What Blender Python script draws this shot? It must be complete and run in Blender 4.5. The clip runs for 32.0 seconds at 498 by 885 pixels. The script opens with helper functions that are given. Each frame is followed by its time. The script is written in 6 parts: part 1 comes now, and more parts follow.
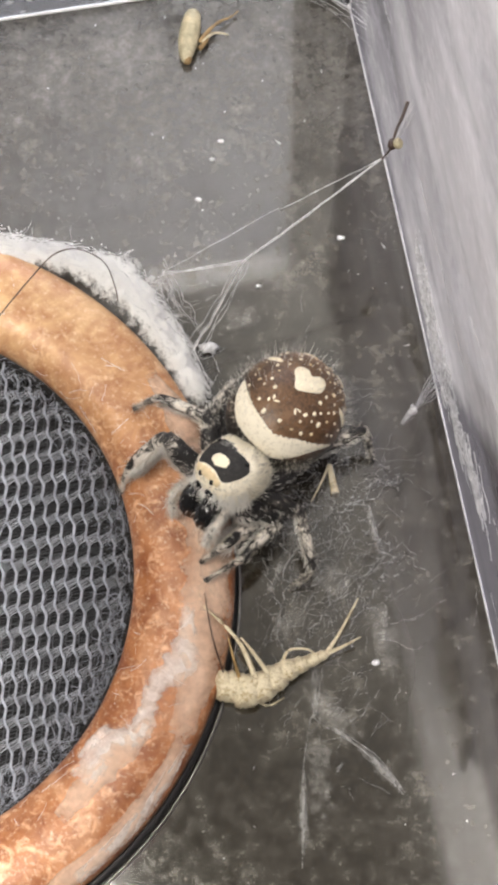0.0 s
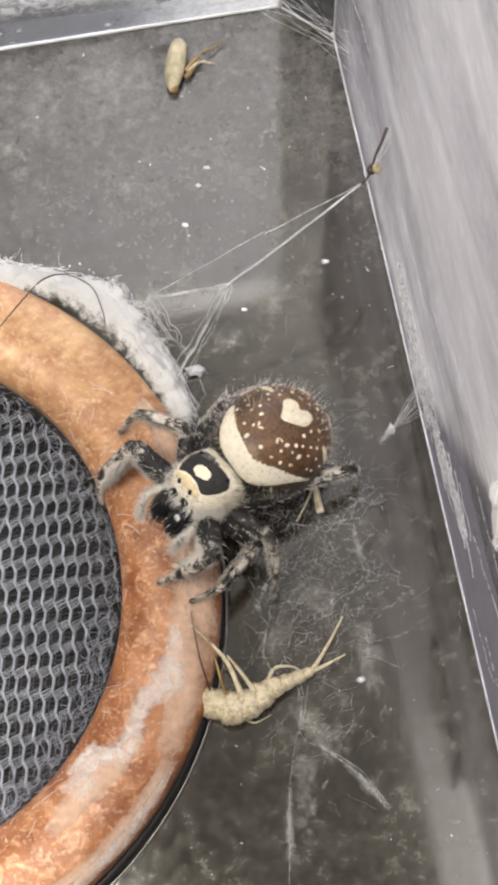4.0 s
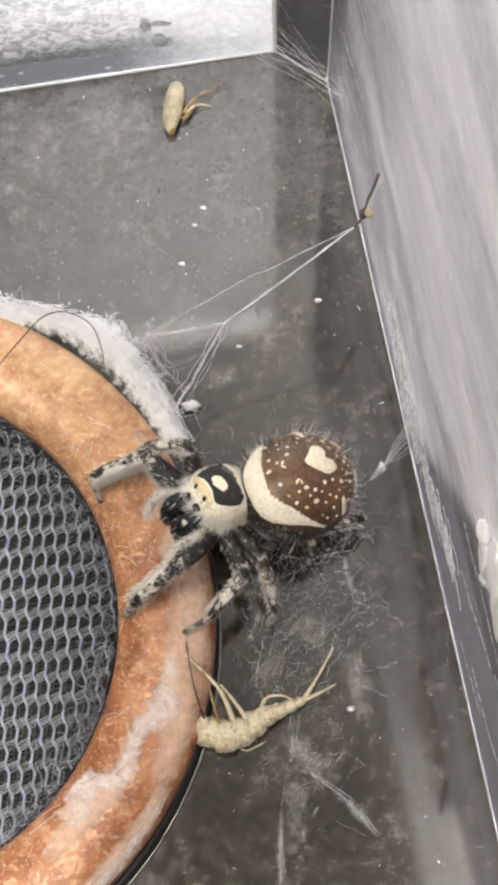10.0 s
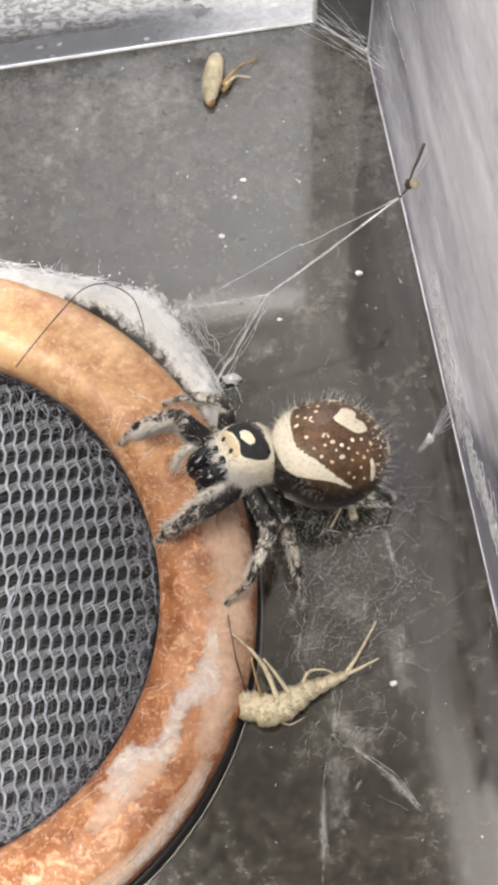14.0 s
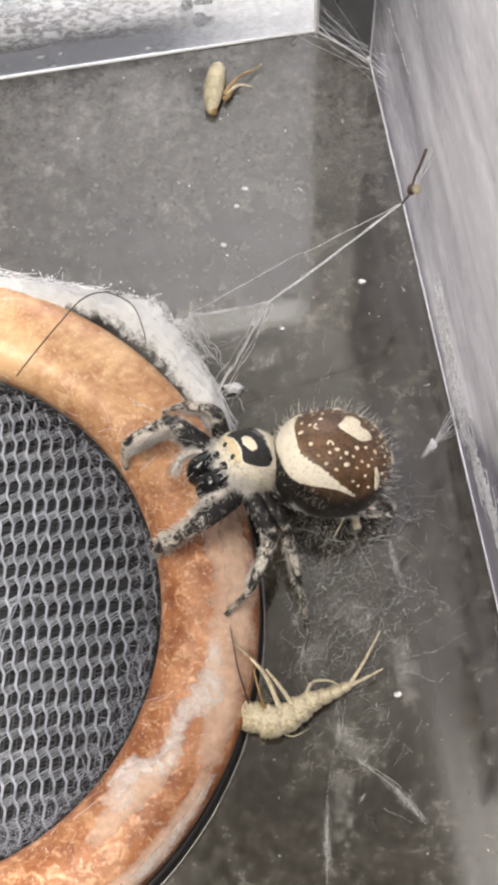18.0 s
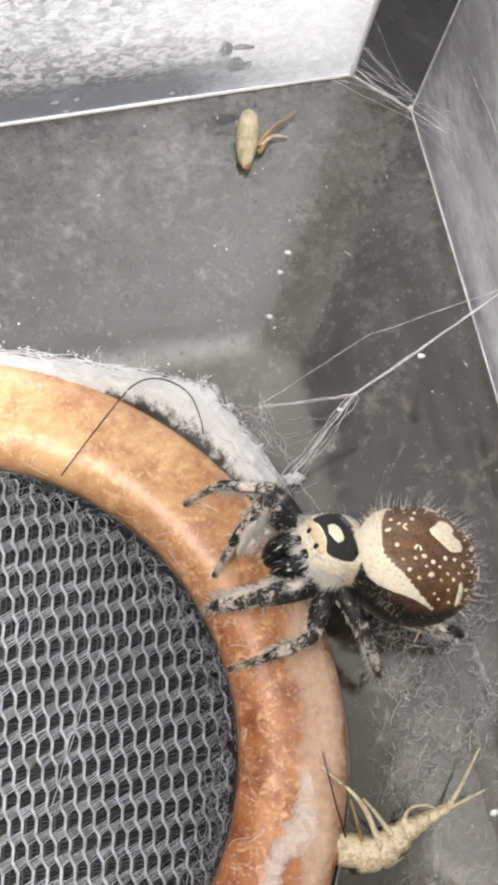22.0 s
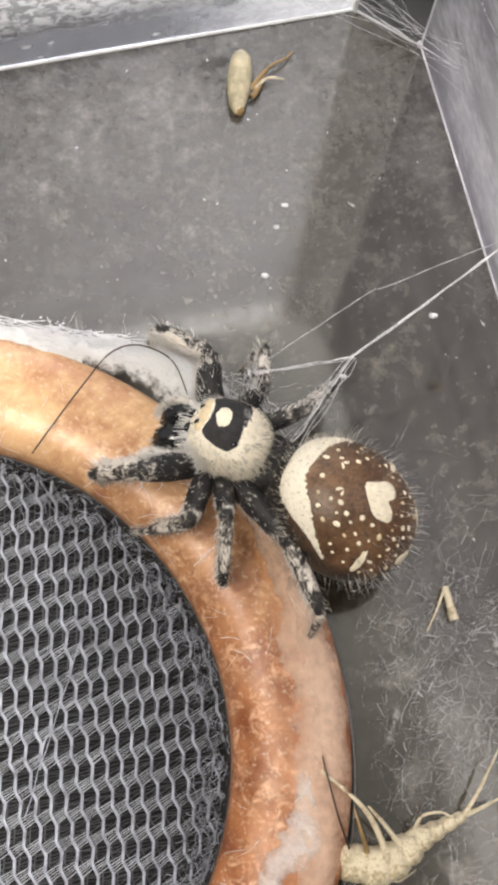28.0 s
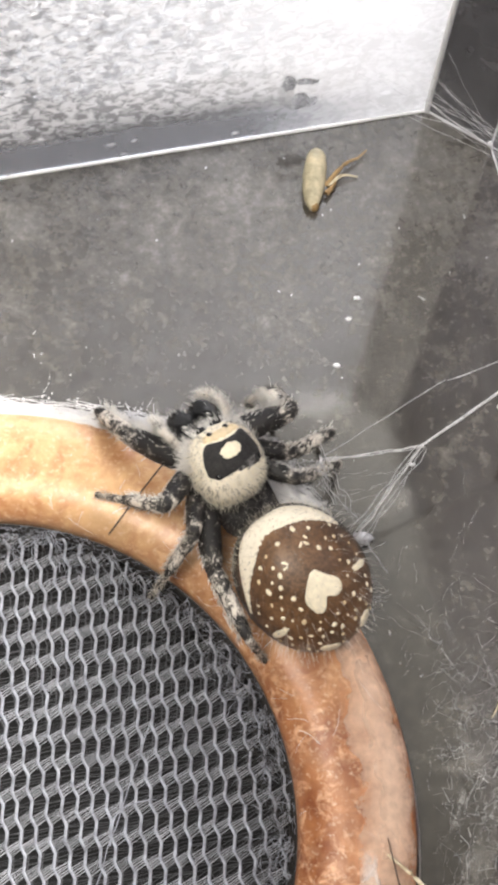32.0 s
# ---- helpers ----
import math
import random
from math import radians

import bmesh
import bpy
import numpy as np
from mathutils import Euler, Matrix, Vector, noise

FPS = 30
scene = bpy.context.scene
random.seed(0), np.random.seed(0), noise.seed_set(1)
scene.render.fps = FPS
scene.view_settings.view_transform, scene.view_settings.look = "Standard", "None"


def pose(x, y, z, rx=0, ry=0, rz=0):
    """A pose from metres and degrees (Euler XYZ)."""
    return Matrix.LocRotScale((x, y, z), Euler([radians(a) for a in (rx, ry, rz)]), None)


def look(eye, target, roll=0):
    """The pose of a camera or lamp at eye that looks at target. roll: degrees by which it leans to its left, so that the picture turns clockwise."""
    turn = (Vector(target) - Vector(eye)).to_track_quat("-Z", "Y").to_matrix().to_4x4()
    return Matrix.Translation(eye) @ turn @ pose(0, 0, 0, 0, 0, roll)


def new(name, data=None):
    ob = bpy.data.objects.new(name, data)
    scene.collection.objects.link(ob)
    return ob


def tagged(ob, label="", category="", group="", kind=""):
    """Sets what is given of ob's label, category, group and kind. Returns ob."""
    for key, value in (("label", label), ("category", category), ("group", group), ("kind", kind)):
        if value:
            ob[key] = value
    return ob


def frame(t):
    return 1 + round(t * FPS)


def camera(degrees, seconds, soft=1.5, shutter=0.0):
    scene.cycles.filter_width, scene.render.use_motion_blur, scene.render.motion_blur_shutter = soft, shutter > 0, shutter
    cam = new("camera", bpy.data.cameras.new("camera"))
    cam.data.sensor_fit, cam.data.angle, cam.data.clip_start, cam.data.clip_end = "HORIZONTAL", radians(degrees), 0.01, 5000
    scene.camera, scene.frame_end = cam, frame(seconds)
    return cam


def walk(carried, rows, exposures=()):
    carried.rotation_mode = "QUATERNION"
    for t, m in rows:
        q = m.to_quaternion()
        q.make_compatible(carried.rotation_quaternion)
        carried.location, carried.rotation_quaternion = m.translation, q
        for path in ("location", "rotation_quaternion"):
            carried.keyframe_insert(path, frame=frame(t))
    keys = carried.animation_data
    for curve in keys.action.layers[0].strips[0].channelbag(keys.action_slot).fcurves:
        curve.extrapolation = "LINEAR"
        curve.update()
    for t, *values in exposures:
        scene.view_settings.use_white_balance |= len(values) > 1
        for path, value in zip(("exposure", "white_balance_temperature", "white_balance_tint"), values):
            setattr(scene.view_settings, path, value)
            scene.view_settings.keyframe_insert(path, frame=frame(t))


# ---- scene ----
# All lengths below are written in millimetres and scaled by MM.
MM = 0.001
cam = camera(18.329, 32.0, soft=4.0)

# seconds, place in millimetres, turn in degrees
PATH = [
    (0, 3.68, -35.32, 76.17, 15.932, 0.790, -0.135),
    (0.5, 4.26, -35.88, 76.03, 16.420, 0.768, -0.394),
    (1, 4.51, -35.75, 76.27, 16.444, 1.079, -0.557),
    (1.5, 4.98, -35.69, 76.51, 16.495, 1.303, -0.437),
    (2, 4.76, -35.63, 77.48, 16.858, 1.102, -0.332),
    (2.5, 4.67, -35.41, 77.56, 16.947, 1.108, -0.250),
    (3, 5.07, -35.18, 77.01, 16.538, 1.143, -0.461),
    (3.5, 5.01, -35.72, 76.91, 16.690, 1.298, -0.452),
    (5.5, 4.45, -36.10, 79.03, 17.164, 0.742, -0.276),
    (6, 4.66, -36.23, 78.87, 17.162, 0.847, -0.607),
    (6.5, 4.50, -36.12, 78.42, 17.239, 0.925, -0.519),
    (7, 5.18, -36.05, 79.75, 17.291, 0.556, -0.566),
    (7.5, 4.76, -35.92, 80.19, 17.532, 0.433, -0.350),
    (8, 5.13, -35.91, 78.90, 17.267, 0.678, -0.632),
    (8.5, 5.01, -36.08, 78.55, 17.240, 0.755, -0.714),
    (9, 5.52, -36.28, 78.83, 17.318, 0.839, -0.615),
    (9.5, 5.47, -36.22, 79.81, 17.649, 0.631, -0.483),
    (10, 4.66, -35.86, 79.48, 17.667, 0.743, -0.221),
    (10.5, 4.95, -35.86, 79.15, 17.366, 1.035, -0.406),
    (11, 4.14, -35.97, 78.71, 17.301, 0.881, -0.555),
    (11.5, 4.54, -36.06, 79.29, 17.211, 1.156, -0.615),
    (12, 4.18, -36.08, 79.77, 17.536, 0.814, -0.211),
    (12.5, 3.94, -35.99, 79.72, 17.575, 0.980, -0.098),
    (13, 4.11, -36.01, 79.10, 17.390, 1.029, -0.072),
    (13.5, 3.40, -36.16, 78.81, 17.118, 1.257, 0.048),
    (14, 3.27, -36.22, 78.87, 17.054, 1.250, 0.047),
    (14.5, 2.52, -35.92, 79.34, 17.297, 0.995, 0.422),
    (16.5, 3.48, -36.89, 78.08, 17.923, 1.592, -0.187),
    (17, 3.59, -36.60, 78.84, 17.957, 1.629, 0.009),
    (17.5, 4.03, -36.74, 78.99, 18.065, 1.640, -0.173),
    (18, 3.50, -36.77, 77.98, 17.953, 1.538, -0.005),
    (18.5, 1.31, -35.95, 76.02, 17.656, 1.505, -0.342),
    (19, 0.75, -35.48, 75.11, 17.501, 0.843, -0.895),
    (19.5, -3.12, -34.60, 74.65, 17.563, -1.047, -1.265),
    (20, -6.00, -34.09, 74.92, 17.498, -3.069, -1.846),
    (20.5, -7.08, -33.68, 73.12, 16.973, -4.734, -2.918),
    (21, -9.38, -31.82, 73.47, 16.400, -5.747, -3.168),
    (21.5, -10.73, -29.74, 73.28, 16.504, -6.535, -3.426),
    (22, -11.03, -27.10, 72.32, 16.189, -6.491, -3.697),
    (22.5, -10.51, -24.84, 70.97, 15.602, -6.947, -4.767),
    (23, -10.30, -24.88, 69.38, 14.836, -6.479, -4.673),
    (23.5, -9.96, -24.50, 67.62, 13.896, -6.879, -4.736),
    (24, -10.14, -24.50, 66.32, 13.412, -5.922, -4.049),
    (24.5, -10.10, -24.77, 67.41, 13.664, -5.574, -3.822),
    (25, -10.24, -24.63, 67.16, 13.605, -5.620, -3.909),
    (25.5, -9.71, -24.54, 67.43, 13.553, -5.725, -4.201),
    (26, -9.05, -24.47, 67.35, 13.607, -6.107, -4.497),
    (26.5, -8.61, -24.42, 67.63, 13.909, -5.911, -4.560),
    (28.5, -6.56, -26.32, 65.63, 15.887, -3.388, -3.801),
    (29, -7.14, -26.34, 65.88, 15.972, -3.554, -3.670),
    (29.5, -7.88, -26.09, 66.66, 16.572, -3.587, -3.042),
    (30, -7.42, -26.15, 66.86, 17.233, -2.311, -2.704),
    (30.5, -7.37, -26.35, 66.04, 17.381, -1.873, -2.711),
    (31, -6.79, -26.72, 66.29, 18.005, -1.113, -2.539),
    (31.5, -7.00, -26.46, 66.87, 18.050, -1.303, -2.504),
    (32, -7.41, -26.60, 67.57, 18.812, -1.839, -2.370),
]
walk(cam, [(t, pose(x * MM, y * MM, z * MM, a, b, c)) for t, x, y, z, a, b, c in PATH])

# ---- light ----
world = bpy.data.worlds.new("world")
world.use_nodes = True
# a room lit from one side: paler towards the window beyond the far wall
wt = world.node_tree
wt.nodes["Background"].inputs[1].default_value = 0.62
w_co = wt.nodes.new("ShaderNodeTexCoord")
w_dot = wt.nodes.new("ShaderNodeVectorMath")
w_dot.operation = "DOT_PRODUCT"
w_dot.inputs[1].default_value = (1.0, 1.0, 0.25)
w_map = wt.nodes.new("ShaderNodeMapRange")
w_map.inputs["From Min"].default_value, w_map.inputs["From Max"].default_value = 0.09, 0.84
w_ramp = wt.nodes.new("ShaderNodeValToRGB")
w_low = w_ramp.color_ramp.elements.new(0.42)
w_mid = w_ramp.color_ramp.elements.new(0.68)
w_ramp.color_ramp.elements[0].color = (0.16, 0.14, 0.115, 1)
w_low.color = (0.50, 0.465, 0.42, 1)
w_mid.color = (1.20, 1.14, 1.05, 1)
w_ramp.color_ramp.elements[3].color = (3.7, 3.56, 3.33, 1)
wt.links.new(w_co.outputs["Generated"], w_dot.inputs[0])
wt.links.new(w_dot.outputs["Value"], w_map.inputs["Value"])
wt.links.new(w_map.outputs["Result"], w_ramp.inputs["Fac"])
wt.links.new(w_ramp.outputs["Color"], wt.nodes["Background"].inputs[0])
scene.world = world


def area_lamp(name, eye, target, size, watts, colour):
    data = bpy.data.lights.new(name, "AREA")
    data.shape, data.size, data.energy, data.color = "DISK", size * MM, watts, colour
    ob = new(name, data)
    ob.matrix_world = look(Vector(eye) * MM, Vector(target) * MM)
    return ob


# unseen lamps: left one added for the rim highlight, right one as key
area_lamp("unseen_lamp", (-100, -70, 330), (0, -15, 0), 130, 1.0, (1.0, 0.94, 0.85))
area_lamp("unseen_lamp", (230, 10, 330), (0, -15, 0), 150, 6.0, (1.0, 0.94, 0.85))
area_lamp("window_lamp", (14, 150, 62), (0, 10, 8), 90, 2.4, (1.0, 0.965, 0.91))
scene.view_settings.exposure = 0.0


# ---- materials ----
class Nodes:
    """A material and short ways to add nodes to it; lengths in millimetres."""

    def __init__(self, name, colour=(0.5, 0.5, 0.5), rough=0.5, metal=0.0, ior=1.5):
        self.m = bpy.data.materials.new(name)
        self.m.use_nodes = True
        self.t = self.m.node_tree
        self.b = self.t.nodes["Principled BSDF"]
        self.out = self.t.nodes["Material Output"]
        self.b.inputs["Base Color"].default_value = (*colour, 1)
        self.b.inputs["Roughness"].default_value = rough
        self.b.inputs["Metallic"].default_value = metal
        self.b.inputs["IOR"].default_value = ior
        self.co = self.t.nodes.new("ShaderNodeTexCoord").outputs["Object"]

    def link(self, a, b):
        self.t.links.new(a, b)

    def noise(self, size, detail=4.0, stretch=(1, 1, 1), turn=0.0, rough=0.6, warp=0.0):
        mp = self.t.nodes.new("ShaderNodeMapping")
        mp.inputs["Scale"].default_value = [1000.0 / (size * s) for s in stretch]
        mp.inputs["Rotation"].default_value = (0, 0, radians(turn))
        self.link(self.co, mp.inputs["Vector"])
        n = self.t.nodes.new("ShaderNodeTexNoise")
        n.inputs["Scale"].default_value = 1.0
        n.inputs["Detail"].default_value, n.inputs["Roughness"].default_value = detail, rough
        n.inputs["Distortion"].default_value = warp
        self.link(mp.outputs["Vector"], n.inputs["Vector"])
        return n.outputs["Fac"]

    def cells(self, size, feature="F1", stretch=(1, 1, 1)):
        mp = self.t.nodes.new("ShaderNodeMapping")
        mp.inputs["Scale"].default_value = [1000.0 / (size * s) for s in stretch]
        self.link(self.co, mp.inputs["Vector"])
        n = self.t.nodes.new("ShaderNodeTexVoronoi")
        n.feature = feature
        n.inputs["Scale"].default_value = 1.0
        self.link(mp.outputs["Vector"], n.inputs["Vector"])
        return n.outputs["Distance"]

    def ramp(self, fac, *stops):
        r = self.t.nodes.new("ShaderNodeValToRGB")
        e = r.color_ramp.elements
        while len(e) < len(stops):
            e.new(0.5)
        for k, (p, c) in enumerate(stops):
            e[k].position = p
            e[k].color = (c, c, c, 1) if isinstance(c, (int, float)) else (*c, 1)
        self.link(fac, r.inputs["Fac"])
        return r.outputs["Color"]

    def mix(self, fac, a, b, kind="MIX"):
        x = self.t.nodes.new("ShaderNodeMix")
        x.data_type, x.blend_type = "RGBA", kind
        for sock, v in ((x.inputs["Factor"], fac), (x.inputs["A"], a), (x.inputs["B"], b)):
            if isinstance(v, (int, float)):
                sock.default_value = v
            elif isinstance(v, tuple):
                sock.default_value = (*v, 1)
            else:
                self.link(v, sock)
        return x.outputs["Result"]

    def axis(self, name, lo, hi):
        s = self.t.nodes.new("ShaderNodeSeparateXYZ")
        self.link(self.co, s.inputs[0])
        r = self.t.nodes.new("ShaderNodeMapRange")
        r.inputs["From Min"].default_value, r.inputs["From Max"].default_value = lo * MM, hi * MM
        self.link(s.outputs[name], r.inputs["Value"])
        return r.outputs["Result"]

    def set(self, **kw):
        for k, v in kw.items():
            s = self.b.inputs[k.replace("_", " ")]
            if isinstance(v, (int, float)):
                s.default_value = v
            elif isinstance(v, tuple):
                s.default_value = (*v, 1)
            else:
                self.link(v, s)
        return self

    def bump(self, height, depth=0.1, strength=0.5):
        n = self.t.nodes.new("ShaderNodeBump")
        n.inputs["Distance"].default_value, n.inputs["Strength"].default_value = depth * MM, strength
        self.link(height, n.inputs["Height"])
        self.link(n.outputs["Normal"], self.b.inputs["Normal"])
        return self

    def see_through(self, fac, colour=(1, 1, 1)):
        """Mixes in plain transparency; fac 1 is clear."""
        tr = self.t.nodes.new("ShaderNodeBsdfTransparent")
        tr.inputs[0].default_value = (*colour, 1)
        mx = self.t.nodes.new("ShaderNodeMixShader")
        if isinstance(fac, (int, float)):
            mx.inputs[0].default_value = fac
        else:
            self.link(fac, mx.inputs[0])
        src = self.out.inputs["Surface"].links[0].from_socket
        self.link(src, mx.inputs[1])
        self.link(tr.outputs[0], mx.inputs[2])
        self.link(mx.outputs[0], self.out.inputs["Surface"])
        return self

    def glow_through(self, weight):
        """Light falling on the far side shines through."""
        tl = self.t.nodes.new("ShaderNodeBsdfTranslucent")
        tl.inputs[0].default_value = (0.95, 0.95, 0.96, 1)
        mx = self.t.nodes.new("ShaderNodeMixShader")
        if isinstance(weight, (int, float)):
            mx.inputs[0].default_value = weight
        else:
            self.link(weight, mx.inputs[0])
        src = self.out.inputs["Surface"].links[0].from_socket
        self.link(src, mx.inputs[1])
        self.link(tl.outputs[0], mx.inputs[2])
        self.link(mx.outputs[0], self.out.inputs["Surface"])
        return self


def smoked_plastic():
    n = Nodes("smoked_plastic", rough=0.1, ior=2.4)
    cloud = n.noise(4.0, 5, (1, 1.3, 1), 30, 0.6, 0.8)
    grain = n.noise(0.75, 6, rough=0.68)
    dust = n.mix(0.55, cloud, grain)
    base = n.ramp(dust, (0.37, (0.010, 0.0072, 0.0032)), (0.47, (0.022, 0.0168, 0.0094)), (0.55, (0.046, 0.040, 0.029)), (0.69, (0.15, 0.140, 0.118)))
    speck = n.ramp(n.cells(2.3), (0.010, 0.22), (0.03, 0.0))
    c = n.mix(1.0, base, speck, "ADD")
    c = n.mix(1.0, c, n.ramp(n.noise(0.22, 3), (0.56, 0.0), (0.76, 0.06)), "ADD")
    # dust towards the far wall; some of the reflected light is in its colour
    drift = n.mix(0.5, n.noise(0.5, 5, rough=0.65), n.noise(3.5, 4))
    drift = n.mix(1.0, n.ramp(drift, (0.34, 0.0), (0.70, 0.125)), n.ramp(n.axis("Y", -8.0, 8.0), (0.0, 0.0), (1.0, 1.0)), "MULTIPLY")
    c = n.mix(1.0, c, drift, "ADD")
    n.set(Base_Color=c, Roughness=n.ramp(dust, (0.35, 0.04), (0.7, 0.16)))
    return n.m


def spotted_plastic():
    """Clear wall with dried water spots and a milky haze."""
    n = Nodes("spotted_plastic", (0.85, 0.86, 0.88), 0.25)
    spots = n.ramp(n.noise(0.42, 4, (1.4, 1.3, 1.1), warp=0.9), (0.42, 0.0), (0.58, 1.0))
    spots = n.mix(n.ramp(n.axis("X", -7.0, 3.0), (0.0, 0.0), (1.0, 0.7)), spots, (0.55, 0.55, 0.55))
    # real haze, made milkier to the right to paint in the glare there
    haze = n.mix(0.52, n.ramp(n.noise(7, 4, (1.6, 1, 1), warp=0.8), (0.3, 0.1), (0.7, 0.95)), n.axis("X", -16.0, 1.0))
    edge = n.mix(0.25, n.axis("Z", 1.2, 5.8), n.noise(2.0, 4, (1.5, 1, 1)))
    low = n.mix(1.0, n.ramp(edge, (0.30, 0.0), (0.62, 1.0)), n.axis("X", -4.0, 2.5), "ADD")
    blot = n.ramp(n.cells(1.1, stretch=(1.3, 1.3, 0.8)), (0.12, 0.8), (0.26, 0.0))
    cover = n.mix(1.0, n.mix(0.54, spots, haze), n.ramp(low, (0.0, 0.08), (1.0, 1.0)), "MULTIPLY")
    cover = n.mix(1.0, cover, n.mix(1.0, blot, n.ramp(n.noise(1.7, 2), (0.52, 0.0), (0.6, 0.6)), "MULTIPLY"), "ADD")
    clear = n.ramp(cover, (0.0, 0.90), (0.85, 0.25))
    n.see_through(clear, (0.41, 0.42, 0.455))
    # passes more light higher up, added to brighten its reflection in the floor
    tall = n.ramp(n.axis("Z", 5.0, 18.0), (0.0, 0.70), (1.0, 1.0))
    n.glow_through(n.mix(1.0, n.ramp(cover, (0.15, 0.0), (0.5, 0.13), (0.9, 0.31)), tall, "MULTIPLY"))
    return n.m


def streaked_plastic():
    """Clear wall with sheets of silk drawn over it."""
    n = Nodes("streaked_plastic", (0.72, 0.71, 0.75), 0.4)
    long = n.noise(5.0, 3, (1.0, 5.0, 0.9), -4, rough=0.45, warp=0.8)
    fine = n.noise(1.0, 3, (1, 6.0, 0.8), -4, warp=0.4)
    f = n.mix(0.10, long, fine)
    # silk reaches down to a slanting lower edge; clear plastic below it
    rise = n.mix(1.0, n.axis("Y", -10.0, -19.0), (0.5, 0.5, 0.5), "MULTIPLY")
    above = n.mix(1.0, n.axis("Z", 0.8, 24.8), rise, "SUBTRACT")
    above = n.mix(1.0, above, n.mix(1.0, n.noise(1.6, 4), (0.10, 0.10, 0.10), "MULTIPLY"), "ADD")
    low = n.ramp(above, (0.02, 0.12), (0.13, 1.0), (0.22, 1.0), (0.36, 0.78))
    near = n.ramp(n.axis("Y", 10.0, -3.0), (0.0, 0.28), (1.0, 1.0))
    cover = n.mix(1.0, n.mix(1.0, n.ramp(f, (0.32, 0.42), (0.68, 0.98)), low, "MULTIPLY"), near, "MULTIPLY")
    mist = n.mix(0.4, n.noise(1.6, 5, (1, 2.2, 1.2), rough=0.65), n.noise(0.35, 3, (1, 2.0, 1)))
    cover = n.mix(1.0, cover, n.mix(1.0, n.ramp(mist, (0.46, 0.0), (0.66, 0.22)), low, "MULTIPLY"), "ADD")
    n.see_through(n.ramp(cover, (0.0, 0.92), (0.95, 0.22)), (0.33, 0.33, 0.365))
    n.glow_through(n.ramp(cover, (0.2, 0.0), (0.9, 0.22)))
    return n.m


def clear_plastic():
    n = Nodes("clear_plastic", (0.3, 0.3, 0.32), 0.12)
    n.see_through(n.ramp(n.noise(2.2, 4), (0.4, 0.90), (0.7, 0.7)), (0.22, 0.22, 0.23))
    return n.m


def copper():
    n = Nodes("mottled_copper_lacquer", rough=0.33)
    big = n.noise(6, 4, warp=0.8)
    mott = n.noise(1.1, 5, warp=0.6)
    # paler, more golden towards the far side: window light put into the colour
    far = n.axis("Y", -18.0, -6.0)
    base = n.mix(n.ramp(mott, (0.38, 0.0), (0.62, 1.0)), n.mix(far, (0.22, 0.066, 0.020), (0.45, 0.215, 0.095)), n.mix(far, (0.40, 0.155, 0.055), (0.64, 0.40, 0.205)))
    # worn pale blotches, thick in some places and missing in others
    blot = n.ramp(n.mix(0.25, n.noise(0.62, 2, warp=0.8), n.noise(0.2, 2)), (0.49, 0.0), (0.63, 1.0))
    blot = n.mix(1.0, blot, n.ramp(n.mix(0.4, n.noise(2.4, 3), big), (0.42, 0.0), (0.56, 0.85)), "MULTIPLY")
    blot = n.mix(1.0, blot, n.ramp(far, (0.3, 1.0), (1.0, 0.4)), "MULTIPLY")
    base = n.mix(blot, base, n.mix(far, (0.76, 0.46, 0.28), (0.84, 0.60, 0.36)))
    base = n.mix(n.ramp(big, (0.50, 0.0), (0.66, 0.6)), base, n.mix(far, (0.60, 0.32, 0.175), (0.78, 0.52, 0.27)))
    base = n.mix(n.ramp(n.noise(0.22, 2), (0.56, 0.0), (0.78, 0.5)), base, (0.88, 0.70, 0.52))
    n.set(Base_Color=base, Metallic=0.1, Roughness=n.ramp(mott, (0.35, 0.36), (0.7, 0.58)))
    n.set(Coat_Weight=0.25, Coat_Roughness=0.22)
    n.bump(mott, 0.14, 0.3)
    return n.m


def fuzzy(name, dark, light, size, cut=0.5, rough=0.75, stretch=(1, 1, 1)):
    n = Nodes(name, rough=rough)
    f = n.mix(0.4, n.noise(size, 4, stretch, warp=0.4), n.noise(size * 0.22, 2, stretch))
    n.set(Base_Color=n.ramp(f, (cut - 0.06, dark), (cut + 0.06, light)))
    n.bump(n.noise(size * 0.2, 2, stretch), 0.08, 0.6)
    return n.m


def bright_hair(name, colour):
    n = Nodes(name, colour, 0.5)
    n.set(Base_Color=n.ramp(n.noise(0.6, 3), (0.3, tuple(c * 0.82 for c in colour)), (0.7, colour)))
    n.glow_through(0.22)
    return n.m


def ringed_leg():
    """Black scales broken by pale rings and flecks of hair."""
    n = Nodes("ringed_leg", rough=0.6)
    at = n.t.nodes.new("ShaderNodeAttribute")
    at.attribute_name = "thin"
    f = n.mix(0.35, n.noise(0.55, 4, (0.8, 1.5, 0.8), warp=1.2), n.noise(0.11, 2, (0.5, 2.2, 0.5)))
    f = n.mix(1.0, f, n.mix(1.0, at.outputs["Fac"], (0.16, 0.16, 0.16), "MULTIPLY"), "SUBTRACT")
    n.set(Base_Color=n.ramp(f, (0.36, (0.006, 0.005, 0.005)), (0.415, (0.07, 0.062, 0.055)), (0.49, (0.66, 0.61, 0.54))))
    n.bump(n.noise(0.10, 2, (0.7, 1.6, 0.7)), 0.06, 0.5)
    return n.m


def plain(name, colour, rough=0.5, metal=0.0, size=0.6, vary=0.35):
    n = Nodes(name, colour, rough, metal)
    lo = tuple(c * (1 - vary) for c in colour)
    hi = tuple(min(1.0, c * (1 + vary * 0.6)) for c in colour)
    n.set(Base_Color=n.ramp(n.noise(size, 4), (0.3, lo), (0.7, hi)))
    return n.m


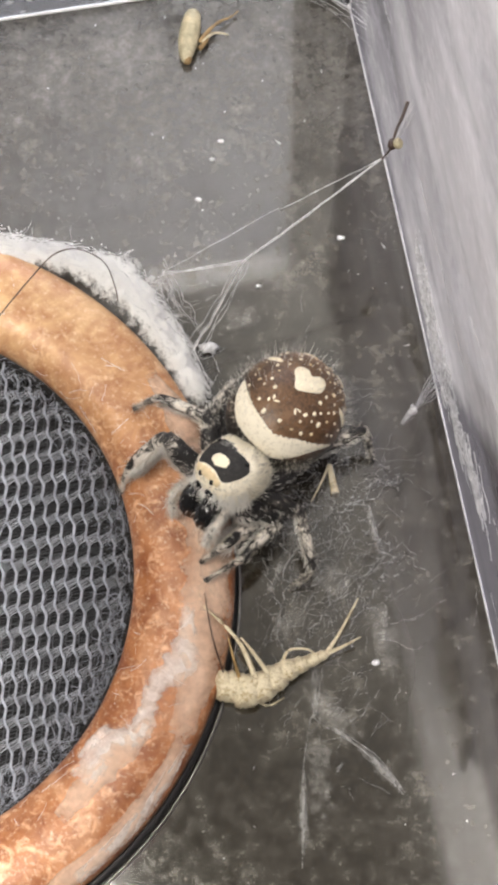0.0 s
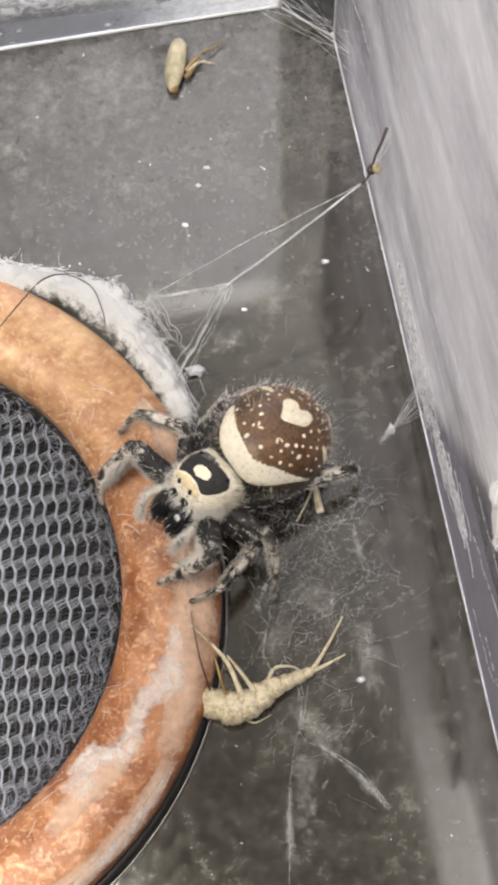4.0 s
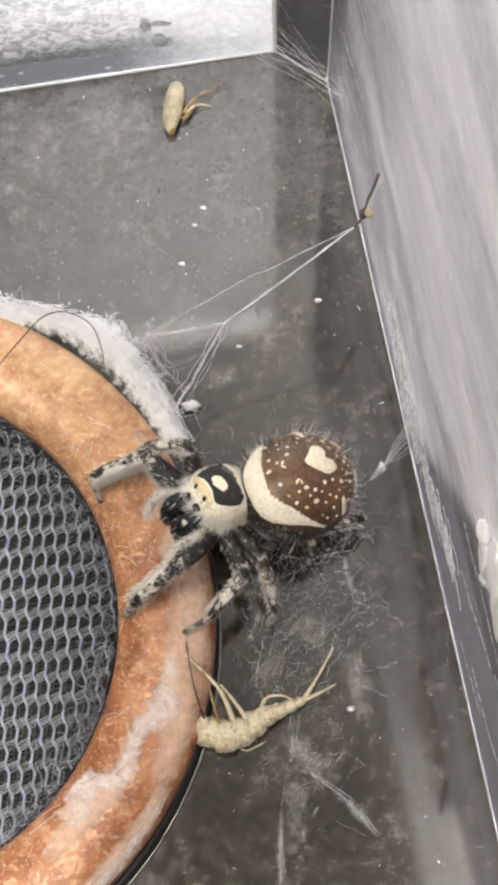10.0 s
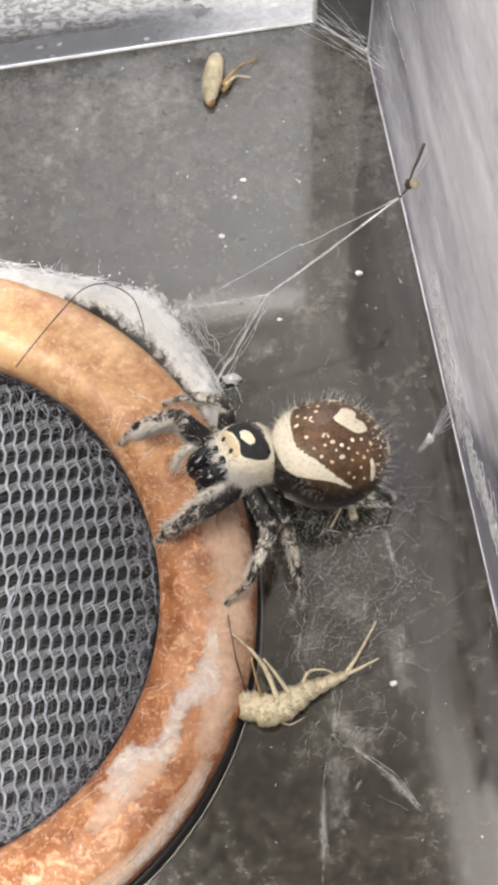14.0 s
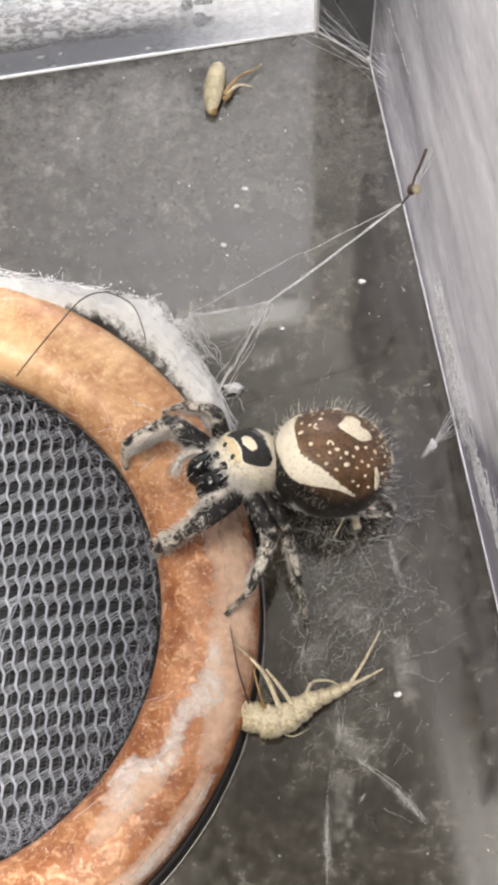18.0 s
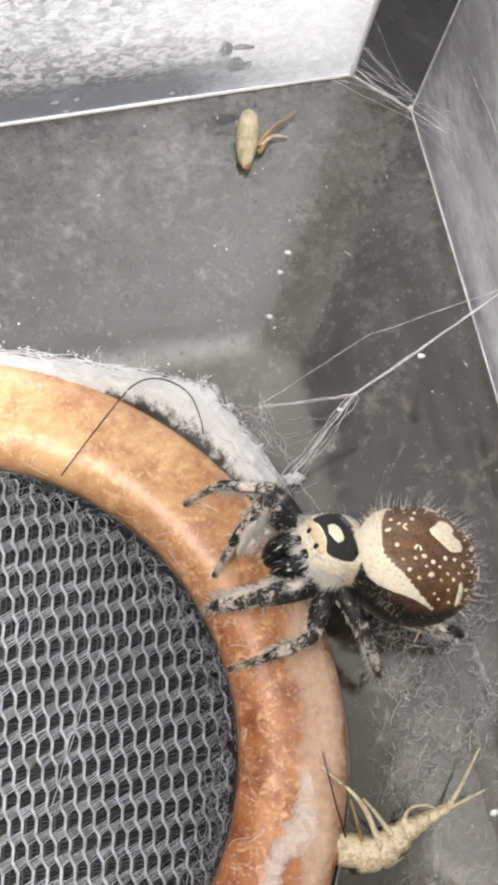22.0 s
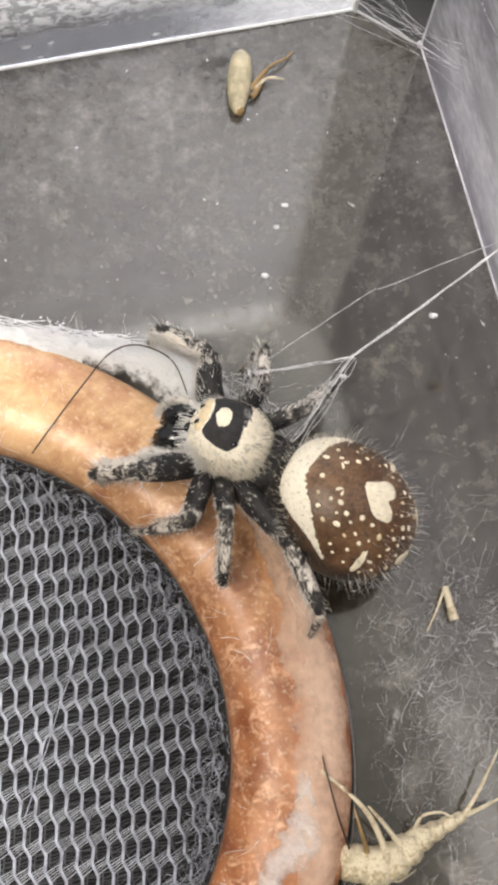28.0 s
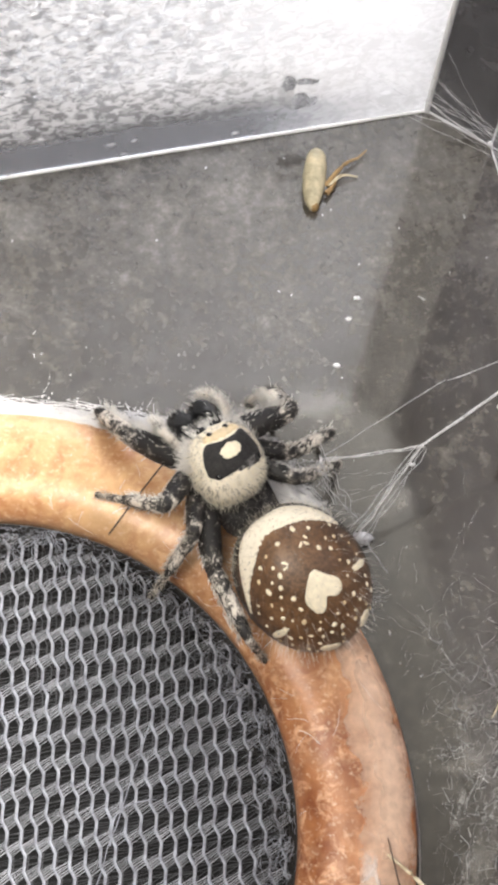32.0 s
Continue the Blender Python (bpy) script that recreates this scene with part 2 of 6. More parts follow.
def gauze(name, colour, size, lo, hi, stretch=(1, 1, 1)):
    """Silk sheet, thicker and thinner in patches."""
    n = Nodes(name, colour, 0.7)
    at = n.t.nodes.new("ShaderNodeAttribute")
    at.attribute_name = "thin"
    grain = n.mix(0.35, n.noise(size, 5, stretch, warp=1.0), n.noise(size * 0.2, 3, stretch))
    thick = n.mix(1.0, grain, n.mix(1.0, at.outputs["Fac"], (0.35, 0.35, 0.35), "MULTIPLY"), "SUBTRACT")
    n.glow_through(0.3)
    n.see_through(n.ramp(thick, (lo, 1.0), (hi, 0.06)))
    return n.m


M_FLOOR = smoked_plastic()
M_FAR = spotted_plastic()
M_SIDE = streaked_plastic()
M_CLEAR = clear_plastic()
# near-white seams: the light that clear plastic edges catch, put into the colour
M_EDGE = plain("polished_plastic_edge", (0.85, 0.86, 0.88), 0.12, 0, 4.0, 0.25)
M_EDGE_DIM = plain("plastic_seam", (0.68, 0.68, 0.71), 0.2, 0, 2.0, 0.4)
lip_plastic = Nodes("milky_plastic_lip", (0.9, 0.9, 0.91), 0.2)
lip_plastic.set(Base_Color=lip_plastic.ramp(lip_plastic.noise(3.0, 4), (0.3, 0.7), (0.7, 0.95)))
lip_plastic.see_through(0.0)
lip_plastic.glow_through(0.6)
M_LIP = lip_plastic.m
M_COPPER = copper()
M_BLACK_RUBBER = plain("black_rubber", (0.014, 0.013, 0.013), 0.45)
M_CHROME = plain("dull_chrome", (0.36, 0.34, 0.32), 0.30, 1.0)
M_NET = plain("white_net_yarn", (0.37, 0.39, 0.455), 0.7, 0, 0.5, 0.5)
M_NET_THIN = plain("thin_net_thread", (0.44, 0.455, 0.50), 0.7)
# lower layer of the same net, its shade put into a darker colour
M_NET_SHADED = plain("lower_net", (0.10, 0.102, 0.112), 0.8)
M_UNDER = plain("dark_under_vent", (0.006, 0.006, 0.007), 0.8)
M_SILK = plain("silk", (0.86, 0.86, 0.88), 0.6, 0, 1.0, 0.15)
M_SILK_DIM = gauze("thin_silk", (0.8, 0.8, 0.82), 0.7, 0.26, 0.60)
M_SILK_FAINT = gauze("faint_silk", (0.75, 0.75, 0.76), 0.9, 0.28, 0.95)
M_SHEET = gauze("silk_sheet", (0.96, 0.96, 0.95), 0.7, 0.14, 0.42)
M_CLOT = gauze("silk_clot", (0.94, 0.94, 0.95), 1.2, 0.02, 0.26)
M_SMOKE = gauze("silk_smoke", (0.80, 0.79, 0.76), 0.6, 0.20, 0.85)
M_HAZE = gauze("silk_haze", (0.78, 0.76, 0.71), 1.3, 0.36, 1.0)
M_STREAK = gauze("dried_silk_and_glint", (0.93, 0.89, 0.85), 0.8, 0.12, 0.66)
M_FILM = gauze("silk_film_and_glint", (0.88, 0.65, 0.49), 1.6, 0.02, 0.66)
M_BLACK = fuzzy("black_scales", (0.007, 0.006, 0.006), (0.022, 0.020, 0.019), 0.3, 0.5, 0.62)
M_CREAM = fuzzy("cream_hairs", (0.60, 0.53, 0.40), (0.90, 0.83, 0.68), 0.20, 0.42)
M_IVORY = plain("ivory_scales", (0.86, 0.78, 0.60), 0.6, 0, 0.25, 0.15)
M_BUFF = plain("buff_scales", (0.72, 0.58, 0.36), 0.6, 0, 0.25, 0.2)
M_LEG = ringed_leg()
M_SCUFF = fuzzy("scuffed_scales", (0.015, 0.014, 0.014), (0.26, 0.25, 0.24), 0.2, 0.5, 0.6)
M_LEGDARK = fuzzy("dark_leg", (0.006, 0.006, 0.006), (0.55, 0.52, 0.46), 0.6, 0.565, 0.6, (0.7, 1.6, 0.7))
M_HAIR = bright_hair("white_hair", (0.93, 0.90, 0.84))
M_CREAMHAIR = bright_hair("cream_hair", (0.92, 0.86, 0.72))
M_LEGHAIR = plain("grey_leg_hair", (0.66, 0.62, 0.55), 0.6, 0, 0.8, 0.5)
M_BRISTLE = plain("grey_bristle", (0.24, 0.22, 0.20), 0.5)
M_SMEAR = gauze("dried_smear", (0.16, 0.16, 0.17), 0.5, 0.40, 0.60)
M_DARKHAIR = plain("dark_bristle", (0.02, 0.018, 0.016), 0.5)
M_FANG = plain("glossy_black", (0.008, 0.008, 0.009), 0.22)
M_EYE = plain("eye", (0.004, 0.004, 0.005), 0.05)
M_HUSK = fuzzy("pale_husk", (0.40, 0.31, 0.17), (0.70, 0.62, 0.45), 0.7, 0.44, 0.45)
M_AMBER = plain("amber_husk", (0.34, 0.22, 0.09), 0.4)
M_FIBRE = plain("brown_fibre", (0.045, 0.022, 0.012), 0.4)
M_GRUB = plain("pale_grub", (0.50, 0.44, 0.29), 0.45, 0, 0.5, 0.45)
M_TABLE = plain("dark_table", (0.05, 0.045, 0.04), 0.5, 0, 60.0)


# ---- mesh helpers ----
def part(name, bm, material, parent=None, label=""):
    me = bpy.data.meshes.new(name)
    if isinstance(bm, bmesh.types.BMesh):
        bm.to_mesh(me)
        bm.free()
    else:
        me.from_pydata([Vector(v) * MM for v in bm[0]], [], bm[1])
        me.polygons.foreach_set("use_smooth", [True] * len(me.polygons))
        me.update()
        if len(bm) > 2:
            me.attributes.new("thin", "FLOAT", "POINT").data.foreach_set("value", bm[2])
    me.materials.append(material)
    ob = new(name, me)
    ob.parent = parent
    return tagged(ob, label)


def prism(outline, z0, z1):
    bm = bmesh.new()
    lo = [bm.verts.new((x * MM, y * MM, z0 * MM)) for x, y in outline]
    hi = [bm.verts.new((x * MM, y * MM, z1 * MM)) for x, y in outline]
    bm.faces.new(list(reversed(lo)))
    bm.faces.new(hi)
    n = len(lo)
    for i in range(n):
        bm.faces.new((lo[i], lo[(i + 1) % n], hi[(i + 1) % n], hi[i]))
    bmesh.ops.recalc_face_normals(bm, faces=bm.faces)
    return bm


def ball(centre, radii, seg=32, rough=0.0, size=1.0):
    bm = bmesh.new()
    bmesh.ops.create_uvsphere(bm, u_segments=seg, v_segments=seg // 2, radius=1)
    for v in bm.verts:
        k = 1 + rough * noise.noise(v.co * (3 / size) + Vector(centre))
        v.co = Vector((centre[0] + v.co.x * radii[0] * k, centre[1] + v.co.y * radii[1] * k, centre[2] + v.co.z * radii[2] * k)) * MM
    for f in bm.faces:
        f.smooth = True
    return bm


def lathe(profile, cx, cy, seg=160, closed=True):
    verts, faces, n = [], [], len(profile)
    for i in range(seg):
        a = 2 * math.pi * i / seg
        verts += [(cx + r * math.cos(a), cy + r * math.sin(a), z) for r, z in profile]
    for i in range(seg):
        p, q = i * n, (i + 1) % seg * n
        for k in range(n if closed else n - 1):
            j = (k + 1) % n
            faces.append((p + k, q + k, q + j, p + j))
    return verts, faces


class Strands:
    """Many thin threads gathered in one mesh."""

    def __init__(self, sides=4):
        self.v, self.f, self.sides = [], [], sides

    def add(self, points, r0, r1=None):
        r1 = r0 if r1 is None else r1
        pts, n, s = [Vector(p) for p in points], len(points), self.sides
        first = len(self.v)
        for k, p in enumerate(pts):
            d = (pts[min(k + 1, n - 1)] - pts[max(k - 1, 0)]).normalized()
            u = d.orthogonal().normalized()
            w = d.cross(u)
            r = r0 + (r1 - r0) * k / (n - 1)
            for j in range(s):
                a = 2 * math.pi * j / s
                self.v.append(p + u * (r * math.cos(a)) + w * (r * math.sin(a)))
        for k in range(n - 1):
            for j in range(s):
                a, b = first + k * s + j, first + k * s + (j + 1) % s
                self.f.append((a, b, b + s, a + s))
        return self

    def get(self):
        return self.v, self.f


def sag(a, b, drop=0.0, wob=0.0, n=8, seed=0):
    """Points on a thread from a to b that sags and wavers."""
    a, b, rnd, out = Vector(a), Vector(b), random.Random(seed), []
    for k in range(n + 1):
        f = k / n
        p = a.lerp(b, f)
        p.z -= drop * 4 * f * (1 - f)
        if 0 < k < n:
            p += Vector((rnd.uniform(-1, 1), rnd.uniform(-1, 1), rnd.uniform(-1, 1))) * wob
        out.append(p)
    return out


def smooth_line(points, n=6):
    """A rounded line through points."""
    p = [Vector(a) for a in points]
    out = []
    for k in range(len(p) - 1):
        a, b, c, d = p[max(k - 1, 0)], p[k], p[k + 1], p[min(k + 2, len(p) - 1)]
        for j in range(n):
            t = j / n
            out.append(0.5 * (2 * b + (c - a) * t + (2 * a - 5 * b + 4 * c - d) * t * t + (3 * b - a - 3 * c + d) * t ** 3))
    return out + [p[-1]]


# ---- the box ----
FAR_A, FAR_B = (-70.0, 1.8), (5.33, 13.6)
SIDE_A, SIDE_B = (8.4, 11.5), (22.5, -67.0)
NEAR = (-56.0, -82.0)
DEEP = 42.0
RX, RY = -16.5, -20.9
table_top = part("table_top", prism([(-600, -600), (600, -600), (600, 600), (-600, 600)], -30, -2.6), M_TABLE)
tagged(table_top, "dark plain table top under the plastic box", "table", kind="structure")

# floor sheet with a round hole for the vent
def floor_sheet():
    outer = [FAR_A, FAR_B, SIDE_A, SIDE_B, NEAR]
    rim = []
    for i in range(96):
        a = 2 * math.pi * i / 96
        d = Vector((math.cos(a), math.sin(a)))
        best = 1e9
        for k in range(5):
            p, q = Vector(outer[k]) - Vector((RX, RY)), Vector(outer[(k + 1) % 5]) - Vector((RX, RY))
            e = q - p
            den = d.x * e.y - d.y * e.x
            if abs(den) > 1e-9:
                s = (p.x * e.y - p.y * e.x) / den
                u = (p.x * d.y - p.y * d.x) / den
                if s > 0 and -1e-6 <= u <= 1 + 1e-6:
                    best = min(best, s)
        rim.append((a, best))
    # put the true corners in
    for c in outer:
        v = Vector(c) - Vector((RX, RY))
        a = math.atan2(v.y, v.x) % (2 * math.pi)
        rim.append((a, v.length))
    rim.sort()
    v, f, n = [], [], len(rim)
    for z in (0.0, -2.0):
        v += [(RX + 13.6 * math.cos(a), RY + 13.6 * math.sin(a), z) for a, r in rim]
        v += [(RX + r * math.cos(a), RY + r * math.sin(a), z) for a, r in rim]
    for i in range(n):
        j = (i + 1) % n
        f += [(i, n + i, n + j, j), (2 * n + i, 2 * n + j, 3 * n + j, 3 * n + i), (n + i, 3 * n + i, 3 * n + j, n + j), (i, j, 2 * n + j, 2 * n + i)]
    return v, f


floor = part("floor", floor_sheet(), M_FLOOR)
floor.data.polygons.foreach_set("use_smooth", [False] * len(floor.data.polygons))
tagged(floor, "dusty dark smoked plastic floor of a small box", "floor", kind="structure")


def wall(name, a, b, material, label, top=DEEP):
    d = (Vector(b) - Vector(a)).normalized()
    o = Vector((-d.y, d.x)) * 1.6
    ob = part(name, prism([a, b, (b[0] + o.x, b[1] + o.y), (a[0] + o.x, a[1] + o.y)], 0, top), material)
    return tagged(ob, label, "wall", kind="structure")


wall("wall_far", FAR_A, FAR_B, M_FAR, "clear plastic box wall with dried water spots", 39.4)
wall("wall_corner", FAR_B, SIDE_A, M_CLEAR, "clear plastic chamfer wall at the box corner")
wall("wall_side", SIDE_A, SIDE_B, M_SIDE, "clear plastic box wall streaked with silk")
wall("wall_near", SIDE_B, NEAR, M_CLEAR, "clear plastic box wall on the near side")
wall("wall_left", NEAR, FAR_A, M_CLEAR, "clear plastic box wall beside the vent")


def seam(name, a, b, r0, r1, material, label):
    ob = part(name, Strands(8).add([(*a, r0 * 0.7), (a[0] + (b[0] - a[0]) * 0.5, a[1] + (b[1] - a[1]) * 0.5, (r0 + r1) * 0.35), (*b, r1 * 0.7)], r0, r1).get(), material)
    return tagged(ob, label, "trim", kind="structure")


seam("trim_far", FAR_A, FAR_B, 0.11, 0.12, M_EDGE, "bright polished seam where wall and floor meet")
seam("trim_corner", FAR_B, SIDE_A, 0.07, 0.07, M_EDGE_DIM, "thin seam at the foot of the chamfer")
seam("trim_side", SIDE_A, SIDE_B, 0.07, 0.07, M_EDGE_DIM, "thin pale seam at the foot of the side wall")
trim = part("trim_upright", Strands(8).add([(*FAR_B, 0), (*FAR_B, DEEP)], 0.16).get(), M_EDGE)
tagged(trim, "bright upright seam at the box corner", "trim", kind="structure")
trim = part("trim_upright", Strands(8).add([(*SIDE_A, 0), (*SIDE_A, DEEP)], 0.07).get(), M_EDGE_DIM)
tagged(trim, "thin upright seam beside the streaked wall", "trim", kind="structure")

lip = part("trim_lip", prism([(-70, 3.4), (5.1, 15.2), (5.3, 13.1), (-69.8, 1.3)], 39.4, 42.0), M_LIP)
tagged(lip, "pale polished lip along the top of the far wall", "trim", kind="structure")

# ---- the vent ----
vent = tagged(new("floor_vent"), "round floor vent with a mottled copper rim and white net", "vent")


def ring_height(r):
    if not 13.5 < r < 18.5:
        return 0.6 if r <= 13.5 else 0.0
    c = (16.0 - r) / 2.5
    return 1.2 + 1.4 * math.sqrt(max(0.0, 1 - abs(c) ** 2.4))


steps = [13.5 + 5.0 * (0.5 - 0.5 * math.cos(math.pi * k / 22)) for k in range(23)]
prof = [(13.5, -0.6)] + [(r, ring_height(r) if 0 < k < 22 else 1.2) for k, r in enumerate(steps)] + [(18.45, -0.2)]
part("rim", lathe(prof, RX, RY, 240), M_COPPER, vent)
part("gasket", lathe([(17.9, 0.05), (18.0, 0.55), (18.38, 0.58), (18.50, 0.35), (18.52, 0.05)], RX + 0.10, RY - 0.42, 200), M_BLACK_RUBBER, vent, "black rubber gasket")
part("clamp_ring", lathe([(18.53, 0.02), (18.54, 0.18), (18.60, 0.26), (18.67, 0.18), (18.68, 0.02)], RX + 0.10, RY - 0.46, 200), M_CHROME, vent, "dull chrome clamp ring")
# near-black disc set below the net for the dark behind it
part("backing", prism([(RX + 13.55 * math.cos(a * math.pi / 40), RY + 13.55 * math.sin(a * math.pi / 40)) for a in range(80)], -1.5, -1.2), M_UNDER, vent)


def net(z, pitch, period, r_yarn, r_thread, links, turn, rad, seed, rungs=0):
    """Tulle: stepped yarns side by side with bundles of thin threads across."""
    yarn, thin, rnd = Strands(5), Strands(3), random.Random(seed)
    ct, st = math.cos(radians(turn)), math.sin(radians(turn))
    drift, lean, tall, rise = 0.30 * pitch, 0.09 * pitch, 0.57 * period, 0.34

    skew = 0.05

    def at(x, y, dz=0.0):
        w = Vector((x * 0.45, y * 0.45, seed))
        x, y = x + 0.09 * noise.noise(w), y + 0.09 * noise.noise(w + Vector((0, 0, 9)))
        return (RX + x * ct - y * st, RY + x * st + y * ct, z + dz + 0.05 * noise.noise(w * 1.7))

    def inside(p):
        return p[0] ** 2 + p[1] ** 2 < rad * rad

    for c in range(-int(rad * 1.4 / pitch), int(rad * 1.4 / pitch) + 1):
        run = []
        for k in range(-int(rad / period) - 1, int(rad / period) + 2):
            x, y = c * pitch + drift * k, -period * k + skew * c
            for p in ((x, y), (x - lean, y - tall)):
                if inside(p):
                    run.append(at(*p))
            for m in range(links):
                # fine threads from one slanting step up to the next yarn
                f = (m + 0.4 + 0.3 * rnd.random()) / links
                a = (x - lean + (drift + lean) * f, y - tall - (period - tall) * f)
                g = f - (rise - skew) / (period - tall)
                q = (x + pitch - lean + (drift + lean) * g if g > 0 else x + pitch - lean * (1 + g * (period - tall) / tall), y + skew - tall - (period - tall) * g)
                if inside(a) and inside(q):
                    thin.add([at(*a, -0.02), at(*q, -0.03)], r_thread * rnd.uniform(0.6, 1.3))
            for m in range(rungs):
                f = (m + 0.5) / rungs
                a, q = (x - lean * f, y - tall * f), (x + pitch - lean * f, y - tall * f + 0.04 + skew)
                if inside(a) and inside(q):
                    thin.add([at(a[0], a[1] + rnd.uniform(-0.07, 0.07), -0.03), at(q[0], q[1] + rnd.uniform(-0.07, 0.07), -0.03)], r_thread * rnd.uniform(0.4, 1.3))
        if len(run) > 1:
            yarn.add(run, r_yarn)
    return yarn, thin


yarn, thin = net(0.55, 0.63, 1.10, 0.070, 0.021, 5, -1.0, 13.45, 3)
part("net_yarn", yarn.get(), M_NET, vent, "white zigzag net yarn")["kind"] = "stuff"
part("net_threads", thin.get(), M_NET_THIN, vent, "fine cross threads of the net")["kind"] = "stuff"
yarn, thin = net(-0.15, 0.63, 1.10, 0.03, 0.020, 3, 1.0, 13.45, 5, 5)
part("lower_net", yarn.get(), M_NET_SHADED, vent, "shaded lower layer of net")["kind"] = "stuff"
part("lower_threads", thin.get(), M_NET_SHADED, vent)["kind"] = "stuff"
# frayed edge of the net against the rim
fray, frayd, rnd = Strands(3), Strands(3), random.Random(8)
for k in range(1700):
    a = rnd.uniform(-1.6, 2.3)
    r = 13.4 - abs(rnd.gauss(0, 0.75))
    p = (RX + r * math.cos(a), RY + r * math.sin(a), 0.6 + rnd.uniform(0, 0.35))
    b = a + rnd.uniform(-0.07, 0.07)
    s = r + rnd.uniform(-0.8, 0.8)
    s = min(s, 13.45)
    q = (RX + s * math.cos(b), RY + s * math.sin(b), 0.6 + rnd.uniform(0, 0.5))
    (fray if k % 3 else frayd).add(sag(p, q, 0, 0.08, 4, k), rnd.uniform(0.008, 0.02))
part("frayed_edge", fray.get(), M_NET, vent, "frayed white threads at the net edge")["kind"] = "stuff"
# narrow black ring filling the gap between net and rim
part("edge_band", lathe([(13.2, 0.5), (13.3, 0.66), (13.45, 0.76), (13.52, 0.8), (13.52, 0.3), (13.2, 0.3)], RX, RY, 160), M_BLACK_RUBBER, vent, "black band at the edge of the net")
part("fibre_fuzz", frayd.get(), M_DARKHAIR, vent)["kind"] = "stuff"
pull = Strands(4)
pull.add(smooth_line([(-10.9, -21.6, 0.65), (-10.7, -20.5, 0.68), (-10.2, -20.0, 0.7), (-9.4, -19.8, 0.7), (-8.9, -19.75, 0.66)]), 0.06, 0.03)
pull.add(sag((-11.6, -23.5, 0.66), (-9.0, -16.2, 0.7), 0, 0.05, 8, 2), 0.03)
part("pulled_thread", pull.get(), M_NET, vent, "pulled white thread in the net")


# ---- the spider ----
def hull(d, semi, p):
    """How far the rounded body reaches in direction d."""
    return sum(abs(c / s) ** p for c, s in zip(d, semi)) ** (-1 / p)


def height_on(x, y, semi, p):
    return semi[2] * max(0.0, 1 - abs(x / semi[0]) ** p - abs(y / semi[1]) ** p) ** (1 / p)


def body(semi, p, seg=56, lumps=0.0):
    bm = bmesh.new()
    bmesh.ops.create_uvsphere(bm, u_segments=seg, v_segments=seg // 2, radius=1)
    for v in bm.verts:
        d = v.co.normalized()
        v.co = d * (hull(d, semi, p) * (1 + lumps * noise.noise(d * 4)) * MM)
    for f in bm.faces:
        f.smooth = True
    return bm


def patch(semi, p, spots, lift=0.03, rag=0.08, seed=0):
    """Rounded patches of scales lying on a body: (x, y, half width, half length, turn)."""
    v, f = [], []
    for n, (x, y, a, b, turn) in enumerate(spots):
        c = Vector((x, y, height_on(x, y, semi, p)))
        up = Vector([math.copysign(abs(k / s) ** (p - 1) / s, k) for k, s in zip(c, semi)]).normalized()
        e2 = (Vector((0, 1, 0)) - up * up.y).normalized()
        e1 = e2.cross(up)
        ct, st = math.cos(radians(turn)), math.sin(radians(turn))
        e1, e2 = e1 * ct + e2 * st, e2 * ct - e1 * st
        first, rings = len(v), 4 if max(a, b) > 0.3 else 2
        seg = 30 if max(a, b) > 0.3 else 10
        for k in range(rings + 1):
            for j in range(seg):
                w = 2 * math.pi * j / seg
                edge = 1 + rag * noise.noise(Vector((math.cos(w) * 2.2, math.sin(w) * 2.2, n * 3.1 + seed)))
                edge += rag * 0.7 * noise.noise(Vector((math.cos(w) * 7, math.sin(w) * 7, n * 1.7 + seed)))
                r = k / rings * edge
                q = c + e1 * (a * r * math.cos(w)) + e2 * (b * r * math.sin(w))
                d = q.normalized()
                v.append(d * (hull(d, semi, p) + (lift if k < rings else -0.01)))
        for k in range(rings):
            for j in range(seg):
                o, i = first + k * seg + j, first + k * seg + (j + 1) % seg
                f.append((o, i, i + seg, o + seg))
    return v, f


def blot(semi, p, corners, lift=0.035, rag=0.05, seed=0):
    """A many-cornered patch of scales on a body; corners run round it."""
    pts = [Vector((x, y, height_on(x, y, semi, p))) for x, y in corners]
    n = len(pts)
    ring = smooth_line([pts[k % n] for k in range(-1, n + 2)], 8)[8:-8]
    mid = sum(pts, Vector()) / n
    v, f, rings, seg = [], [], 6, len(ring)
    for k in range(rings + 1):
        for j, q in enumerate(ring):
            e = 1 + rag * noise.noise(q * 2.4 + Vector((0, 0, seed))) + rag * noise.noise(q * 7 + Vector((0, 0, seed)))
            d = mid.lerp(q, k / rings * e).normalized()
            v.append(d * (hull(d, semi, p) + (lift if k < rings else -0.01)))
    for k in range(rings):
        for j in range(seg - 1):
            o = k * seg + j
            f.append((o, o + 1, o + 1 + seg, o + seg))
    return v, f


def sash(semi, p, inner, outer, lift=0.035, rag=0.1, seed=0, n=12):
    """A band of scales between two lines on a body."""
    a, b = smooth_line(inner, n), smooth_line(outer, n)
    v, f, rows = [], [], 8
    for k, (q, w) in enumerate(zip(a, b)):
        q = q + (q - w).normalized() * rag * (noise.noise(Vector((k * 0.9, seed, 0))) + noise.noise(Vector((k * 2.3, seed, 4))))
        w = w + (w - q).normalized() * rag * 0.7 * noise.noise(Vector((k * 1.1, seed, 8)))
        for j in range(rows + 1):
            d = q.lerp(w, j / rows).normalized()
            v.append(d * (hull(d, semi, p) + (lift if 0 < j < rows and 0 < k < len(a) - 1 else -0.01)))
    for k in range(len(a) - 1):
        for j in range(rows):
            o = k * (rows + 1) + j
            f.append((o, o + 1, o + rows + 2, o + rows + 1))
    return v, f


